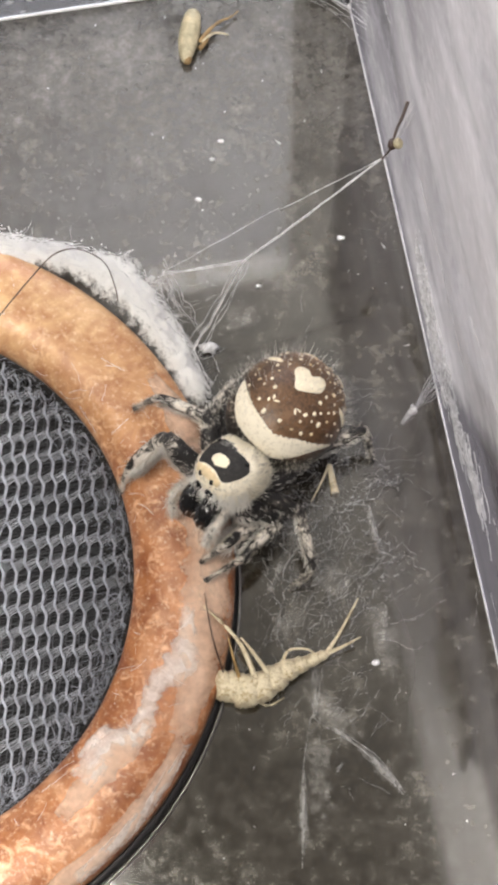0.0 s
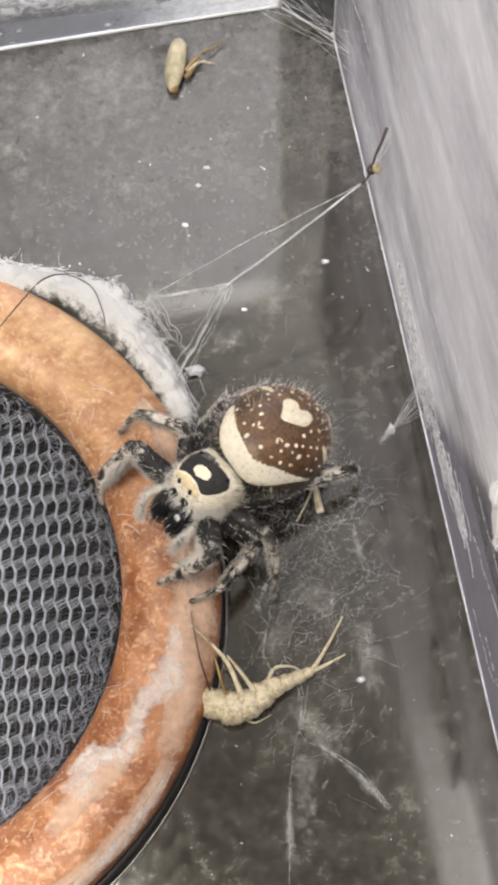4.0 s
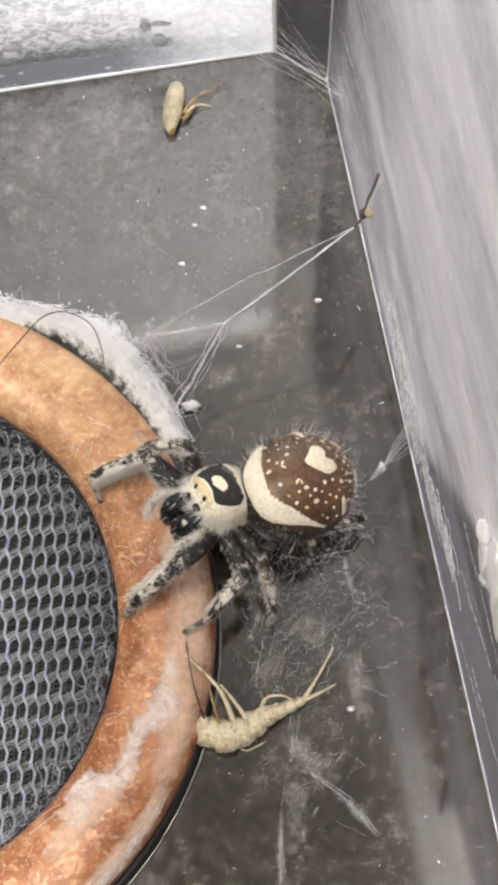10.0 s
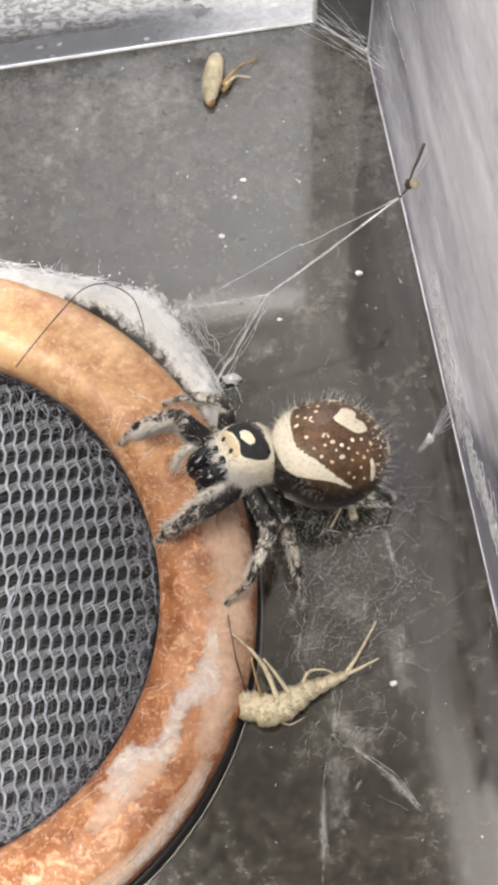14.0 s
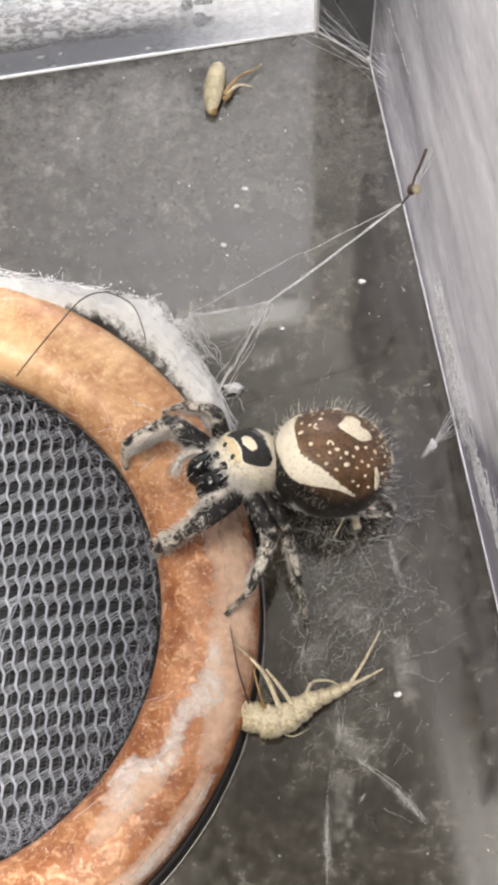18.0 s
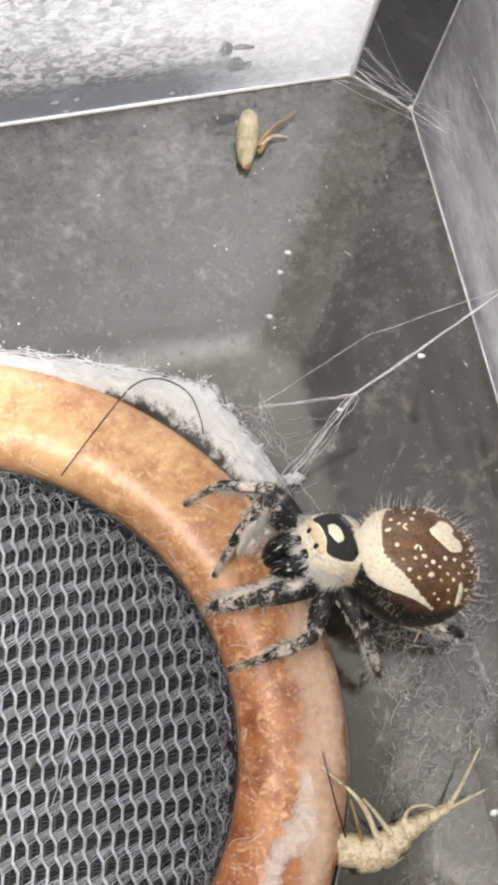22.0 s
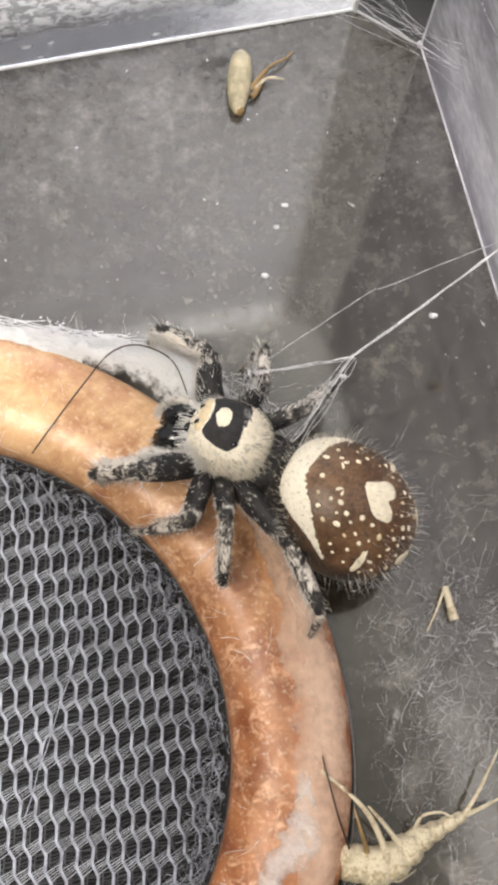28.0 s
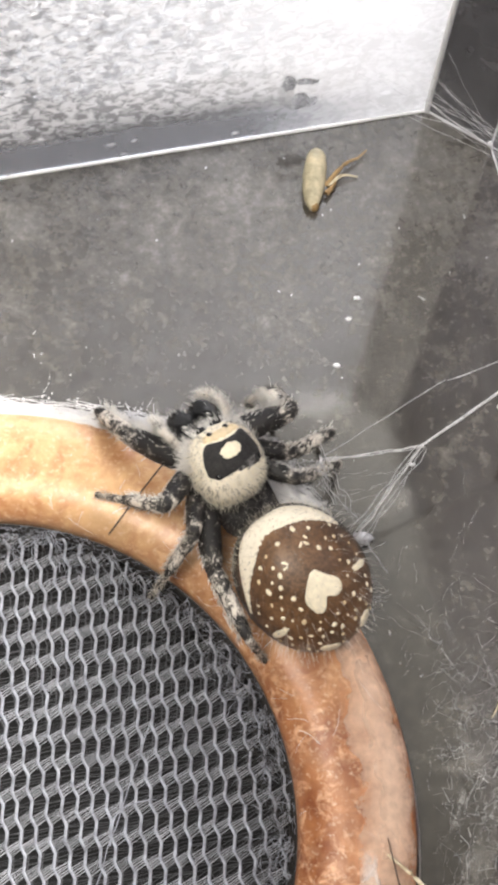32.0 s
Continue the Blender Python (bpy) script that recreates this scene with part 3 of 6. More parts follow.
def fur(semi, p, count, long, thick, where, seed, lean=(0, -0.5, 0.2), fan=0.35):
    """Hairs standing on a body wherever where(direction) allows."""
    s, rnd = Strands(3), random.Random(seed)
    while count:
        d = Vector((rnd.gauss(0, 1), rnd.gauss(0, 1), rnd.gauss(0, 1))).normalized()
        if not where(d):
            continue
        count -= 1
        a = d * hull(d, semi, p) * 0.99
        up = Vector([math.copysign(abs(k / q) ** (p - 1) / q, k) for k, q in zip(a, semi)]).normalized()
        way = (up + Vector(lean) + Vector((rnd.uniform(-fan, fan), rnd.uniform(-fan, fan), rnd.uniform(-fan, fan)))).normalized()
        n = long * rnd.uniform(0.5, 1.15)
        bend = Vector(lean) * 0.3
        s.add([a, a + way * n * 0.5, a + (way + bend).normalized() * n], thick, thick * 0.25)
    return s.get()


HS, HP = (1.66, 1.74, 1.36), 2.4
AS, AP = (2.75, 3.32, 2.60), 2.05
spider = tagged(new("jumping_spider"), "brown, black and cream hairy jumping spider on the vent rim", "spider")
carapace = part("cephalothorax", body(HS, HP, 56), M_CREAM, spider, "cream haired head and thorax with black eye patch")
part("eye_patch", blot(HS, HP, [(1.0, 1.08), (1.22, 0.5), (1.3, -0.15), (1.02, -0.5), (0.4, -0.55), (-0.35, -0.42), (-1.02, -0.42), (-1.38, -0.1), (-1.3, 0.55), (-0.9, 1.12), (-0.3, 1.02), (0.4, 1.0)], 0.035, 0.05, 2), M_BLACK, carapace, "black patch between the eyes")
part("head_spot", blot(HS, HP, [(0.42, 0.62), (0.36, 0.26), (-0.1, 0.16), (-0.56, 0.24), (-0.62, 0.56), (-0.1, 0.82), (0.2, 0.8)], 0.06, 0.16, 5), M_IVORY, carapace, "cream spot")
part("brow", sash(HS, HP, [(0.92, 1.10, 0.92), (0.3, 1.08, 1.13), (-0.3, 1.10, 1.12), (-0.86, 1.16, 0.9)], [(0.80, 1.42, 0.75), (0.26, 1.44, 0.85), (-0.3, 1.46, 0.85), (-0.78, 1.44, 0.72)], 0.05, 0.09, 6), M_BUFF, carapace, "buff brow stripe")
part("grey_blotch", patch(HS, HP, [(0.55, -0.32, 0.42, 0.20, 15), (-0.05, -0.40, 0.30, 0.12, -10)], 0.05, 0.7, 9), M_SCUFF, carapace, "grey scuffed scales")
part("eye_rim", patch(HS, HP, [(-0.42, 1.40, 0.20, 0.16, 0), (0.42, 1.40, 0.20, 0.16, 0)], 0.06, 0.3, 14), M_BLACK, carapace, "dark rings round the front eyes")
for x, y, z, r in ((-0.36, 1.60, 0.15, 0.31), (0.36, 1.60, 0.15, 0.31), (-0.42, 1.42, 0.80, 0.13), (0.42, 1.42, 0.80, 0.13), (-1.02, -0.28, 1.05, 0.17), (1.02, -0.30, 1.05, 0.17)):
    part("eye", ball((x, y, z), (r, r, r), 16), M_EYE, carapace, "glossy black eye")


def off_patch(d):
    return d.z < 0.5 or d.y < -0.36


part("cream_fur", fur(HS, HP, 3400, 0.16, 0.013, lambda d: d.z > -0.5 and off_patch(d) and d.y < 0.8, 3, (0, -0.9, -0.25), 0.5), M_CREAMHAIR, carapace, "short cream fur")
part("patch_fur", fur(HS, HP, 420, 0.11, 0.011, lambda d: d.z > 0.55 and -0.3 < d.y < 0.6 and (abs(d.x) > 0.36 or d.y < 0.05), 36, (0, -0.9, 0.0), 0.4), M_DARKHAIR, carapace)
part("cheek_fringe", fur(HS, HP, 420, 0.40, 0.011, lambda d: -0.45 < d.z < 0.25 and d.y < 0.6, 35, (0, -0.5, -0.3), 0.6), M_CREAMHAIR, carapace, "cream fringe round the cheeks")
part("face_hair", fur(HS, HP, 1500, 0.56, 0.016, lambda d: -0.75 < d.z < 0.22 and d.y > 0.2, 33, (0, 0.5, -0.6), 0.6), M_HAIR, carapace, "white fringe of hair")
part("dark_hair", fur(HS, HP, 620, 0.24, 0.012, lambda d: -0.3 < d.z < 0.72 and off_patch(d), 4, (0, -0.6, 0.0), 0.5), M_DARKHAIR, carapace)
part("underside", ball((0, 0.0, -1.0), (1.60, 1.80, 0.80), 28, 0.1), M_BLACK, spider, "black underside of the thorax")
part("waist", ball((0, -1.9, -0.7), (1.15, 1.3, 0.95), 28, 0.3), M_BLACK, spider, "black waist")
s, rnd = Strands(3), random.Random(19)
for k in range(240):
    d = Vector((rnd.gauss(0, 1), rnd.gauss(0, 1), abs(rnd.gauss(0, 1)))).normalized()
    a = Vector((d.x * 1.15, -1.9 + d.y * 1.3, -0.7 + d.z * 0.95))
    s.add([a, a + d * 0.16, a + d * 0.26 + Vector((rnd.gauss(0, 0.1), rnd.gauss(0, 0.1), 0))], 0.010, 0.004)
part("waist_hair", s.get(), M_BRISTLE, spider)["kind"] = "stuff"
for s in (-1, 1):
    fang = part("fang_base", ball((0.58 * s, 1.92, -0.85), (0.68, 1.0, 1.0), 28, 0.12, 0.8), M_FANG, spider, "shiny black fang base")
    f, rnd = Strands(3), random.Random(70 + s)
    for k in range(26):
        d = Vector((rnd.gauss(0.5 * s, 0.8), abs(rnd.gauss(0, 1)), rnd.gauss(-0.4, 0.6))).normalized()
        a = Vector((0.58 * s + d.x * 0.66, 1.92 + d.y * 0.97, -0.85 + d.z * 0.97))
        f.add([a, a + d * 0.14 + Vector((0, 0.06, -0.1)), a + d * 0.22 + Vector((0, 0.14, -0.34))], 0.012, 0.004)
    part("fang_hair", f.get(), M_HAIR, fang)
    bend = smooth_line([(1.1 * s, 1.3, -0.7), (1.5 * s, 2.1, -0.5), (1.52 * s, 2.75, -0.85), (1.3 * s, 3.1, -1.6)])
    feeler = part("feeler", Strands(10).add(bend, 0.23, 0.15).get(), M_LEG, spider, "short feeler with white hair")
    tufts, rnd = Strands(3), random.Random(20 + s)
    for k in range(520):
        i = rnd.randrange(3, len(bend) - 1)
        a, way = bend[i], (bend[i + 1] - bend[i]).normalized()
        w = (Vector((rnd.gauss(0, 1), rnd.gauss(0, 1), rnd.gauss(0, 1))).normalized() + way * 0.7).normalized()
        tufts.add([a, a + w * 0.32, a + (w + way * 0.5).normalized() * rnd.uniform(0.25, 0.55)], 0.016, 0.005)
    part("feeler_hair", tufts.get(), M_HAIR, feeler)

n = Nodes("abdomen_scales", rough=0.42)
f = n.mix(0.45, n.noise(0.9, 4, warp=0.5), n.noise(0.14, 2))
f = n.mix(0.35, f, n.noise(1.6, 3, warp=0.8))
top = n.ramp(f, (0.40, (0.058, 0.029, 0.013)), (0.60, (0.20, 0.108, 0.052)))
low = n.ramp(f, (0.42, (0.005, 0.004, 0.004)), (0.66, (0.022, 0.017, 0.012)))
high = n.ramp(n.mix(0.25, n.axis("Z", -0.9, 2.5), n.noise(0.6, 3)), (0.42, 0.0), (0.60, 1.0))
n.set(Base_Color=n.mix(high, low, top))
n.bump(n.noise(0.16, 2), 0.05, 0.5)
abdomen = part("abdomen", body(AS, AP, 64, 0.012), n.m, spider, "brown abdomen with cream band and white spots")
part("front_band", sash(AS, AP, [(2.45, 1.20, 0.80), (2.1, 1.80, 1.1), (1.55, 2.30, 1.30), (0.95, 2.60, 1.42), (0.3, 2.75, 1.45), (-0.35, 2.68, 1.50), (-0.95, 2.38, 1.58), (-1.55, 1.88, 1.62), (-2.15, 1.12, 1.38), (-2.56, 0.25, 0.98)], [(2.45, 1.25, 0.66), (2.35, 1.70, 0.45), (1.9, 2.40, 0.28), (1.1, 3.00, 0.25), (0.2, 3.25, 0.40), (-0.6, 3.18, 0.36), (-1.25, 2.90, 0.45), (-1.78, 2.38, 0.80), (-2.25, 1.40, 1.10), (-2.57, 0.22, 0.88)], 0.04, 0.10, 3), M_CREAM, abdomen, "cream band")
part("heart_spot", blot(AS, AP, [(0.48, 0.86), (0.84, 0.42), (1.22, -0.15), (1.12, -0.58), (0.72, -0.68), (0.38, -0.46), (0.02, -0.90), (-0.38, -0.80), (-0.48, -0.20), (-0.14, 0.36)], 0.06, 0.05, 11), M_IVORY, abdomen, "white heart shaped spot")
for x, y, a, b, t in ((-2.07, -0.93, 0.62, 0.17, 12), (-0.69, -2.77, 0.36, 0.46, 25), (1.14, -2.61, 0.36, 0.44, -20), (2.21, -0.45, 0.55, 0.17, -12)):
    part("side_spot", patch(AS, AP, [(x, y, a, b, t)], 0.06, 0.30, 17 + x), M_IVORY, abdomen, "white side spot")
part("loop_mark", patch(AS, AP, [(0.72, 1.84, 0.20, 0.07, 30), (0.92, 1.76, 0.07, 0.16, 20), (-0.25, 1.62, 0.20, 0.07, -50), (-0.35, 1.45, 0.14, 0.06, 10)], 0.045, 0.4, 4), M_IVORY, abdomen)
rnd = random.Random(12)
flecks = [(-1.56, 1.48), (-1.46, 0.98), (-0.96, 0.90), (-0.75, 1.71), (-0.72, 2.20), (-0.04, 2.35), (0.80, 2.45), (1.36, 2.10), (-1.67, 0.42), (-1.42, 0.10), (-0.78, 0.26), (-1.33, -0.56), (-0.98, -0.86), (-0.63, -1.55), (0.35, -1.36), (-0.02, -1.73)]
for k in range(900):
    x, y = rnd.uniform(-2.5, 2.5), rnd.uniform(-2.9, 2.2)
    e = (x / AS[0]) ** 2 + (y / AS[1]) ** 2
    if e > 0.88 or (-0.75 < x < 1.45 and -1.15 < y < 1.1) or any((x - p) ** 2 + (y - q) ** 2 < 0.13 for p, q in flecks):
        continue
    if (abs(x - 0.2) < 0.8 and y > 0.6) or (y > 1.6 and abs(x) > 1.2) or ((x + 2.07) / 0.6) ** 2 + ((y + 0.93) / 0.4) ** 2 < 1:
        continue
    if len(flecks) < 88:
        flecks.append((x, y))
for n, (x, y) in enumerate(flecks):
    r = rnd.choice((0.05, 0.06, 0.07, 0.08, 0.09, 0.10)) * (1.25 if n < 16 else 1.0)
    part("fleck", patch(AS, AP, [(x, y, r, r * rnd.uniform(1.0, 1.7), rnd.uniform(-40, 40))], 0.04, 0.25, 3 + n), M_IVORY if n % 4 else M_BUFF, abdomen)
part("bristles", fur(AS, AP, 420, 0.42, 0.009, lambda d: d.z > -0.5, 5, (0, -0.6, 0.1), 0.3), M_BRISTLE, abdomen, "grey bristles")["kind"] = "stuff"
part("rear_bristles", fur(AS, AP, 210, 0.75, 0.009, lambda d: (d.y < -0.25 or d.x > 0.55) and d.z > -0.4, 6, (0, -0.3, 0.05), 0.3), M_HAIR, abdomen, "long pale bristles")["kind"] = "stuff"
part("band_hair", fur(AS, AP, 260, 0.34, 0.011, lambda d: d.y > 0.5 and -0.05 < d.z < 0.25, 7, (0, 0.5, 0.3), 0.4), M_CREAMHAIR, abdomen, "pale fringe before the band")["kind"] = "stuff"
part("band_bristle", fur(AS, AP, 260, 0.22, 0.011, lambda d: d.y > 0.15 and 0.05 < d.z < 0.65, 77, (0, -0.5, 0.2), 0.3), M_DARKHAIR, abdomen)["kind"] = "stuff"
part("spinneret", ball((0, -3.2, -0.5), (0.35, 0.5, 0.3), 14), M_LEGDARK, abdomen, "dark spinneret")


def tube(profile, length, sides=14, lumps=0.08, seed=0.0, bow=0.0, pale=None):
    """A limb along y: (how far along, radius, how dark its rings of scales are)."""
    fine = []
    for (t0, r0, d0), (t1, r1, d1) in zip(profile, profile[1:]):
        m = max(2, round((t1 - t0) * length / 0.16))
        fine += [(t0 + (t1 - t0) * k / m, r0 + (r1 - r0) * k / m, d0 + (d1 - d0) * k / m) for k in range(m)]
    fine.append(profile[-1])
    v, f, dark, n = [], [], [], len(fine)
    for t, r, d in fine:
        for j in range(sides):
            a = 2 * math.pi * j / sides
            q = r * (1 + lumps * noise.noise(Vector((math.cos(a) * 1.5, t * length * 1.6, math.sin(a) * 1.5 + seed))))
            v.append((q * math.cos(a), t * length, q * math.sin(a) + bow * math.sin(math.pi * t)))
            dark.append(d if pale is None else d - 1.3 * max(0.0, math.cos(a - pale) + 0.15))
    for k in range(n - 1):
        for j in range(sides):
            a, b = k * sides + j, k * sides + (j + 1) % sides
            f.append((a, a + sides, b + sides, b))
    for t, r, d in (fine[0], fine[-1]):
        v.append((0, t * length + (r * 0.5 if t > 0.5 else -r * 0.5), bow * math.sin(math.pi * t)))
        dark.append(d)
    for j in range(sides):
        f.append((len(v) - 2, j, (j + 1) % sides))
        f.append((len(v) - 1, (n - 1) * sides + (j + 1) % sides, (n - 1) * sides + j))
    return v, f, dark


def leg_hair(length, r, count, long, seed, aim=None, spread=0.9, thick=0.009):
    """Hairs along a limb, all round or mostly towards the angle aim."""
    s, rnd = Strands(3), random.Random(seed)
    for k in range(count):
        a, y = rnd.uniform(0, 2 * math.pi), rnd.uniform(0.04, 0.96) * length
        if aim is not None:
            a = rnd.gauss(aim, spread)
        d = Vector((math.cos(a), rnd.uniform(0.3, 1.1), math.sin(a))).normalized()
        b = Vector((r * 0.85 * math.cos(a), y, r * 0.85 * math.sin(a)))
        n = long * rnd.uniform(0.5, 1.2)
        s.add([b, b + d * n * 0.6, b + (d + Vector((0, 0.4, 0))).normalized() * n], thick, thick * 0.3)
    return s.get()


LEGS = {}
SIZES = ((2.9, 3.1, 2.3, 0.53), (2.6, 2.7, 2.4, 0.42), (2.6, 2.9, 2.7, 0.38), (3.3, 3.2, 3.0, 0.50))
for side in "LR":
    for i, (lu, lt, lm, r) in enumerate(SIZES):
        s = -1 if side == "L" else 1
        # the fringe hangs on the side towards the head
        down = -math.pi / 2 - 1.05 * s
        upper = part("thigh", tube([(0, r * 0.7, 1.5), (0.12, r * 1.05, 1.5), (0.4, r * 1.12, 1.2), (0.72, r, 1.3), (0.88, r * 0.86, 0.4), (1.0, r * 0.72, 0.8)], lu, 16, 0.10, i + s), M_LEG, spider, "black thigh flecked with white")
        middle = part("shin", tube([(0, r * 0.66, 0.7), (0.10, r * 0.78, 0.3), (0.28, r * 0.72, 0.75), (0.34, r * 0.62, 0.95), (0.42, r * 0.70, 0.5), (0.62, r * 0.68, 0.25), (0.80, r * 0.58, 0.8), (0.94, r * 0.5, 0.95), (1.0, r * 0.40, 0.5)], lt, 14, 0.10, i - s, 0.10, None if i else down), M_LEG, spider, "shin ringed with black and grey scales")
        lower = part("foot_joint", tube([(0, r * 0.42, 0.2), (0.14, r * 0.42, 0.2), (0.30, r * 0.38, 0.7), (0.48, r * 0.34, 0.95), (0.54, r * 0.26, 0.3), (0.78, r * 0.24, 0.35), (0.92, r * 0.24, 0.9), (1.0, r * 0.2, 1.0)], lm, 12, 0.10, i - s, 0.05, None if i else down), M_LEG, spider, "slender pale foot joint with black rings")
        part("foot_pad", ball((0, lm - 0.12, 0.0), (0.15, 0.22, 0.14), 12, 0.2), M_BLACK, lower, "black foot pad")
        first = i == 0
        part("white_fringe", leg_hair(lu, r, 300 if first else 80, 0.46 if first else 0.28, 40 + i, down, 0.8, 0.022), M_HAIR, upper)["kind"] = "stuff"
        part("white_fringe", leg_hair(lt, r * 0.66, 620 if first else 150, 0.56 if first else 0.34, 60 + i, down + (0.35 * s if first else 0.0), 0.75, 0.024), M_HAIR, middle)["kind"] = "stuff"
        part("pale_hair", leg_hair(lt, r * 0.66, 130, 0.30, 70 + i), M_LEGHAIR, middle)["kind"] = "stuff"
        part("pale_hair", leg_hair(lu, r, 130, 0.24, 75 + i), M_HAIR if first else M_BRISTLE, upper)["kind"] = "stuff"
        part("pale_hair", leg_hair(lm, r * 0.34, 170, 0.24, 85 + i), M_LEGHAIR, lower)["kind"] = "stuff"
        part("dark_hair", leg_hair(lt, r * 0.66, 90, 0.26, 80 + i), M_DARKHAIR, middle)["kind"] = "stuff"
        part("dark_hair", leg_hair(lu, r, 90, 0.24, 90 + i), M_DARKHAIR, upper)["kind"] = "stuff"
        LEGS[side + str(i + 1)] = (upper, middle, lower, (1.25 * s, (0.95, 0.35, -0.3, -0.9)[i], -0.8), lu, lt, lm)


# ---- silk ----
def silk_band():
    """The white sheet of silk spun along the outside of the rim."""
    line = smooth_line([(-30, -6.5, 0.8), (-24, -3.0, 0.9), (-18, -1.9, 1.0), (-12.4, -2.6, 1.2), (-9.6, -3.2, 1.35), (-6.6, -3.8, 1.5), (-4.0, -4.8, 1.6), (-2.2, -6.8, 1.4), (-0.8, -8.9, 1.2), (0.2, -10.9, 0.8), (0.6, -11.8, 0.5)], 10)
    v, f, thin, n, across = [], [], [], len(line), 10
    for k, p in enumerate(line):
        d = (line[min(k + 1, n - 1)] - line[max(k - 1, 0)]).normalized()
        o = Vector((d.y, -d.x, 0)).normalized()
        wide = 0.82 + 0.62 * math.exp(-((p.x + 3.6) / 2.4) ** 2) + 0.30 * noise.noise(Vector((k * 0.23, 0, 5)))
        wide *= min(1.0, (n - 1 - k) / 12 + 0.2)
        for j in range(across + 1):
            u = j / across * 2 - 1
            rag = 1 + 0.35 * noise.noise(Vector((k * 0.5, u * 2, 8)))
            q = p + o * (u * wide * rag + 0.28)
            q.z += 0.45 * (1 - u * u) + 0.40 * noise.noise(Vector((k * 0.6, u * 3, 3))) - 0.35 * (u < -0.7)
            v.append(q)
            thin.append(max(0.0, abs(u) * 1.6 - 0.6) + max(0.0, 1 - (n - 1 - k) / 10))
    for k in range(n - 1):
        for j in range(across):
            a = k * (across + 1) + j
            f.append((a, a + 1, a + across + 2, a + across + 1))
    return v, f, thin, line


v, f, thin, line = silk_band()
silk_sheet = tagged(new("silk_sheet"), "thick white silk sheet along the vent rim", "silk")
part("woven_sheet", (v, f, thin), M_SHEET, silk_sheet)
s, rnd = Strands(3), random.Random(31)
for k in range(620):
    i = rnd.randrange(0, len(line) - 14)
    a, b = line[i], line[min(len(line) - 1, i + rnd.randrange(5, 16))]
    j = lambda: Vector((rnd.gauss(0, 0.33), rnd.gauss(0, 0.33), rnd.uniform(-0.1, 0.6)))
    s.add(sag(a + j(), b + j(), 0.0, 0.12, 5, k), rnd.uniform(0.010, 0.026))
for k in range(45):
    i = rnd.randrange(20, len(line) - 2)
    a = line[i] + Vector((0, 0, 0.4))
    to = Vector((RX, RY, 0)) - a
    to.z = 0
    b = a + to.normalized() * rnd.uniform(0.4, 1.8) * (1 if rnd.random() < 0.6 else -0.9) + Vector((rnd.uniform(-0.6, 0.6), rnd.uniform(-0.6, 0.6), 0))
    b.z = rnd.uniform(0.3, 2.4)
    s.add(sag(a, b, 0.1, 0.1, 4, k), rnd.uniform(0.005, 0.010))
part("loose_silk", s.get(), M_SILK, silk_sheet)["kind"] = "stuff"
crumb, rnd = Strands(4), random.Random(77)
for k in range(70):
    p = line[rnd.randrange(25, 60)] + Vector((rnd.gauss(0, 0.3), rnd.gauss(0.2, 0.3), rnd.uniform(0.3, 0.9)))
    crumb.add([p, p + Vector((rnd.uniform(-0.1, 0.1), rnd.uniform(-0.1, 0.1), 0.05))], 0.05, 0.02)
part("silk_tufts", crumb.get(), M_SILK, silk_sheet)["kind"] = "stuff"

def on_side(y, z, off=0.08):
    return Vector((8.4 + (11.5 - y) * 0.1796 - off, y, z))


# long threads from the rim up to the side wall
KNOT, FORK, ANCHOR = Vector((-1.48, -6.26, 4.95)), Vector((2.58, -6.41, 6.93)), Vector((9.3, -2.7, 10.6))
threads = tagged(new("silk_threads"), "taut white silk threads from rim to side wall", "silk")
rnd = random.Random(5)


def strand(a, b, wide, fine, seed, material=M_SILK_DIM, wob=0.03, drop=0.1):
    o = Vector((rnd.gauss(0, 1), rnd.gauss(0, 1), rnd.gauss(0, 1))) * wide
    part("thread", Strands(4).add(sag(Vector(a) + o * 0.5, Vector(b) + o, drop, wob, 9, seed), fine).get(), material, threads)


strand(ANCHOR, FORK, 0.0, 0.040, 1, M_SILK, 0.02)
for k in range(4):
    strand(ANCHOR, FORK, 0.07, 0.022, 2 + k)
for k in range(3):
    strand(ANCHOR, on_side(-1.2 + 0.3 * k, 12.0), 0.06, 0.016, 8 + k)
strand(FORK, (-0.2, -9.4, 2.0), 0.0, 0.034, 12, M_SILK, 0.05, 0.25)
for k in range(5):
    strand(FORK, (-0.2, -9.3, 2.0), 0.16, 0.022, 13 + k, M_SILK_DIM, 0.07, 0.2)
for k in range(3):
    strand(FORK, KNOT, 0.10, 0.024, 20 + k, M_SILK_DIM, 0.05)
strand(ANCHOR, (4.3, -2.6, 4.5), 0.1, 0.020, 24)
strand((4.3, -2.6, 4.5), KNOT, 0.1, 0.016, 25)
for k in range(14):
    b = Vector((rnd.uniform(-3.2, 0.3), 0, 1.8))
    b.y = -5.0 - 0.9 * (b.x + 3.2) + rnd.gauss(0, 0.4)
    strand(KNOT + Vector((0, rnd.gauss(0, 0.4), 0)), b, 0.15, rnd.uniform(0.012, 0.022), 30 + k, M_SILK_DIM, 0.12)
for k in range(10):
    a = FORK.lerp(Vector((-0.2, -9.3, 2.0)), rnd.uniform(0.2, 1.0))
    strand(a, KNOT.lerp(Vector((-1.5, -7.5, 1.8)), rnd.random()), 0.1, 0.012, 50 + k, M_SILK_FAINT, 0.12)
part("knot", ball(KNOT, (0.06, 0.11, 0.06), 10, 0.5), M_SILK, threads)
part("knot", ball(FORK, (0.09, 0.06, 0.06), 10, 0.5), M_SILK, threads)

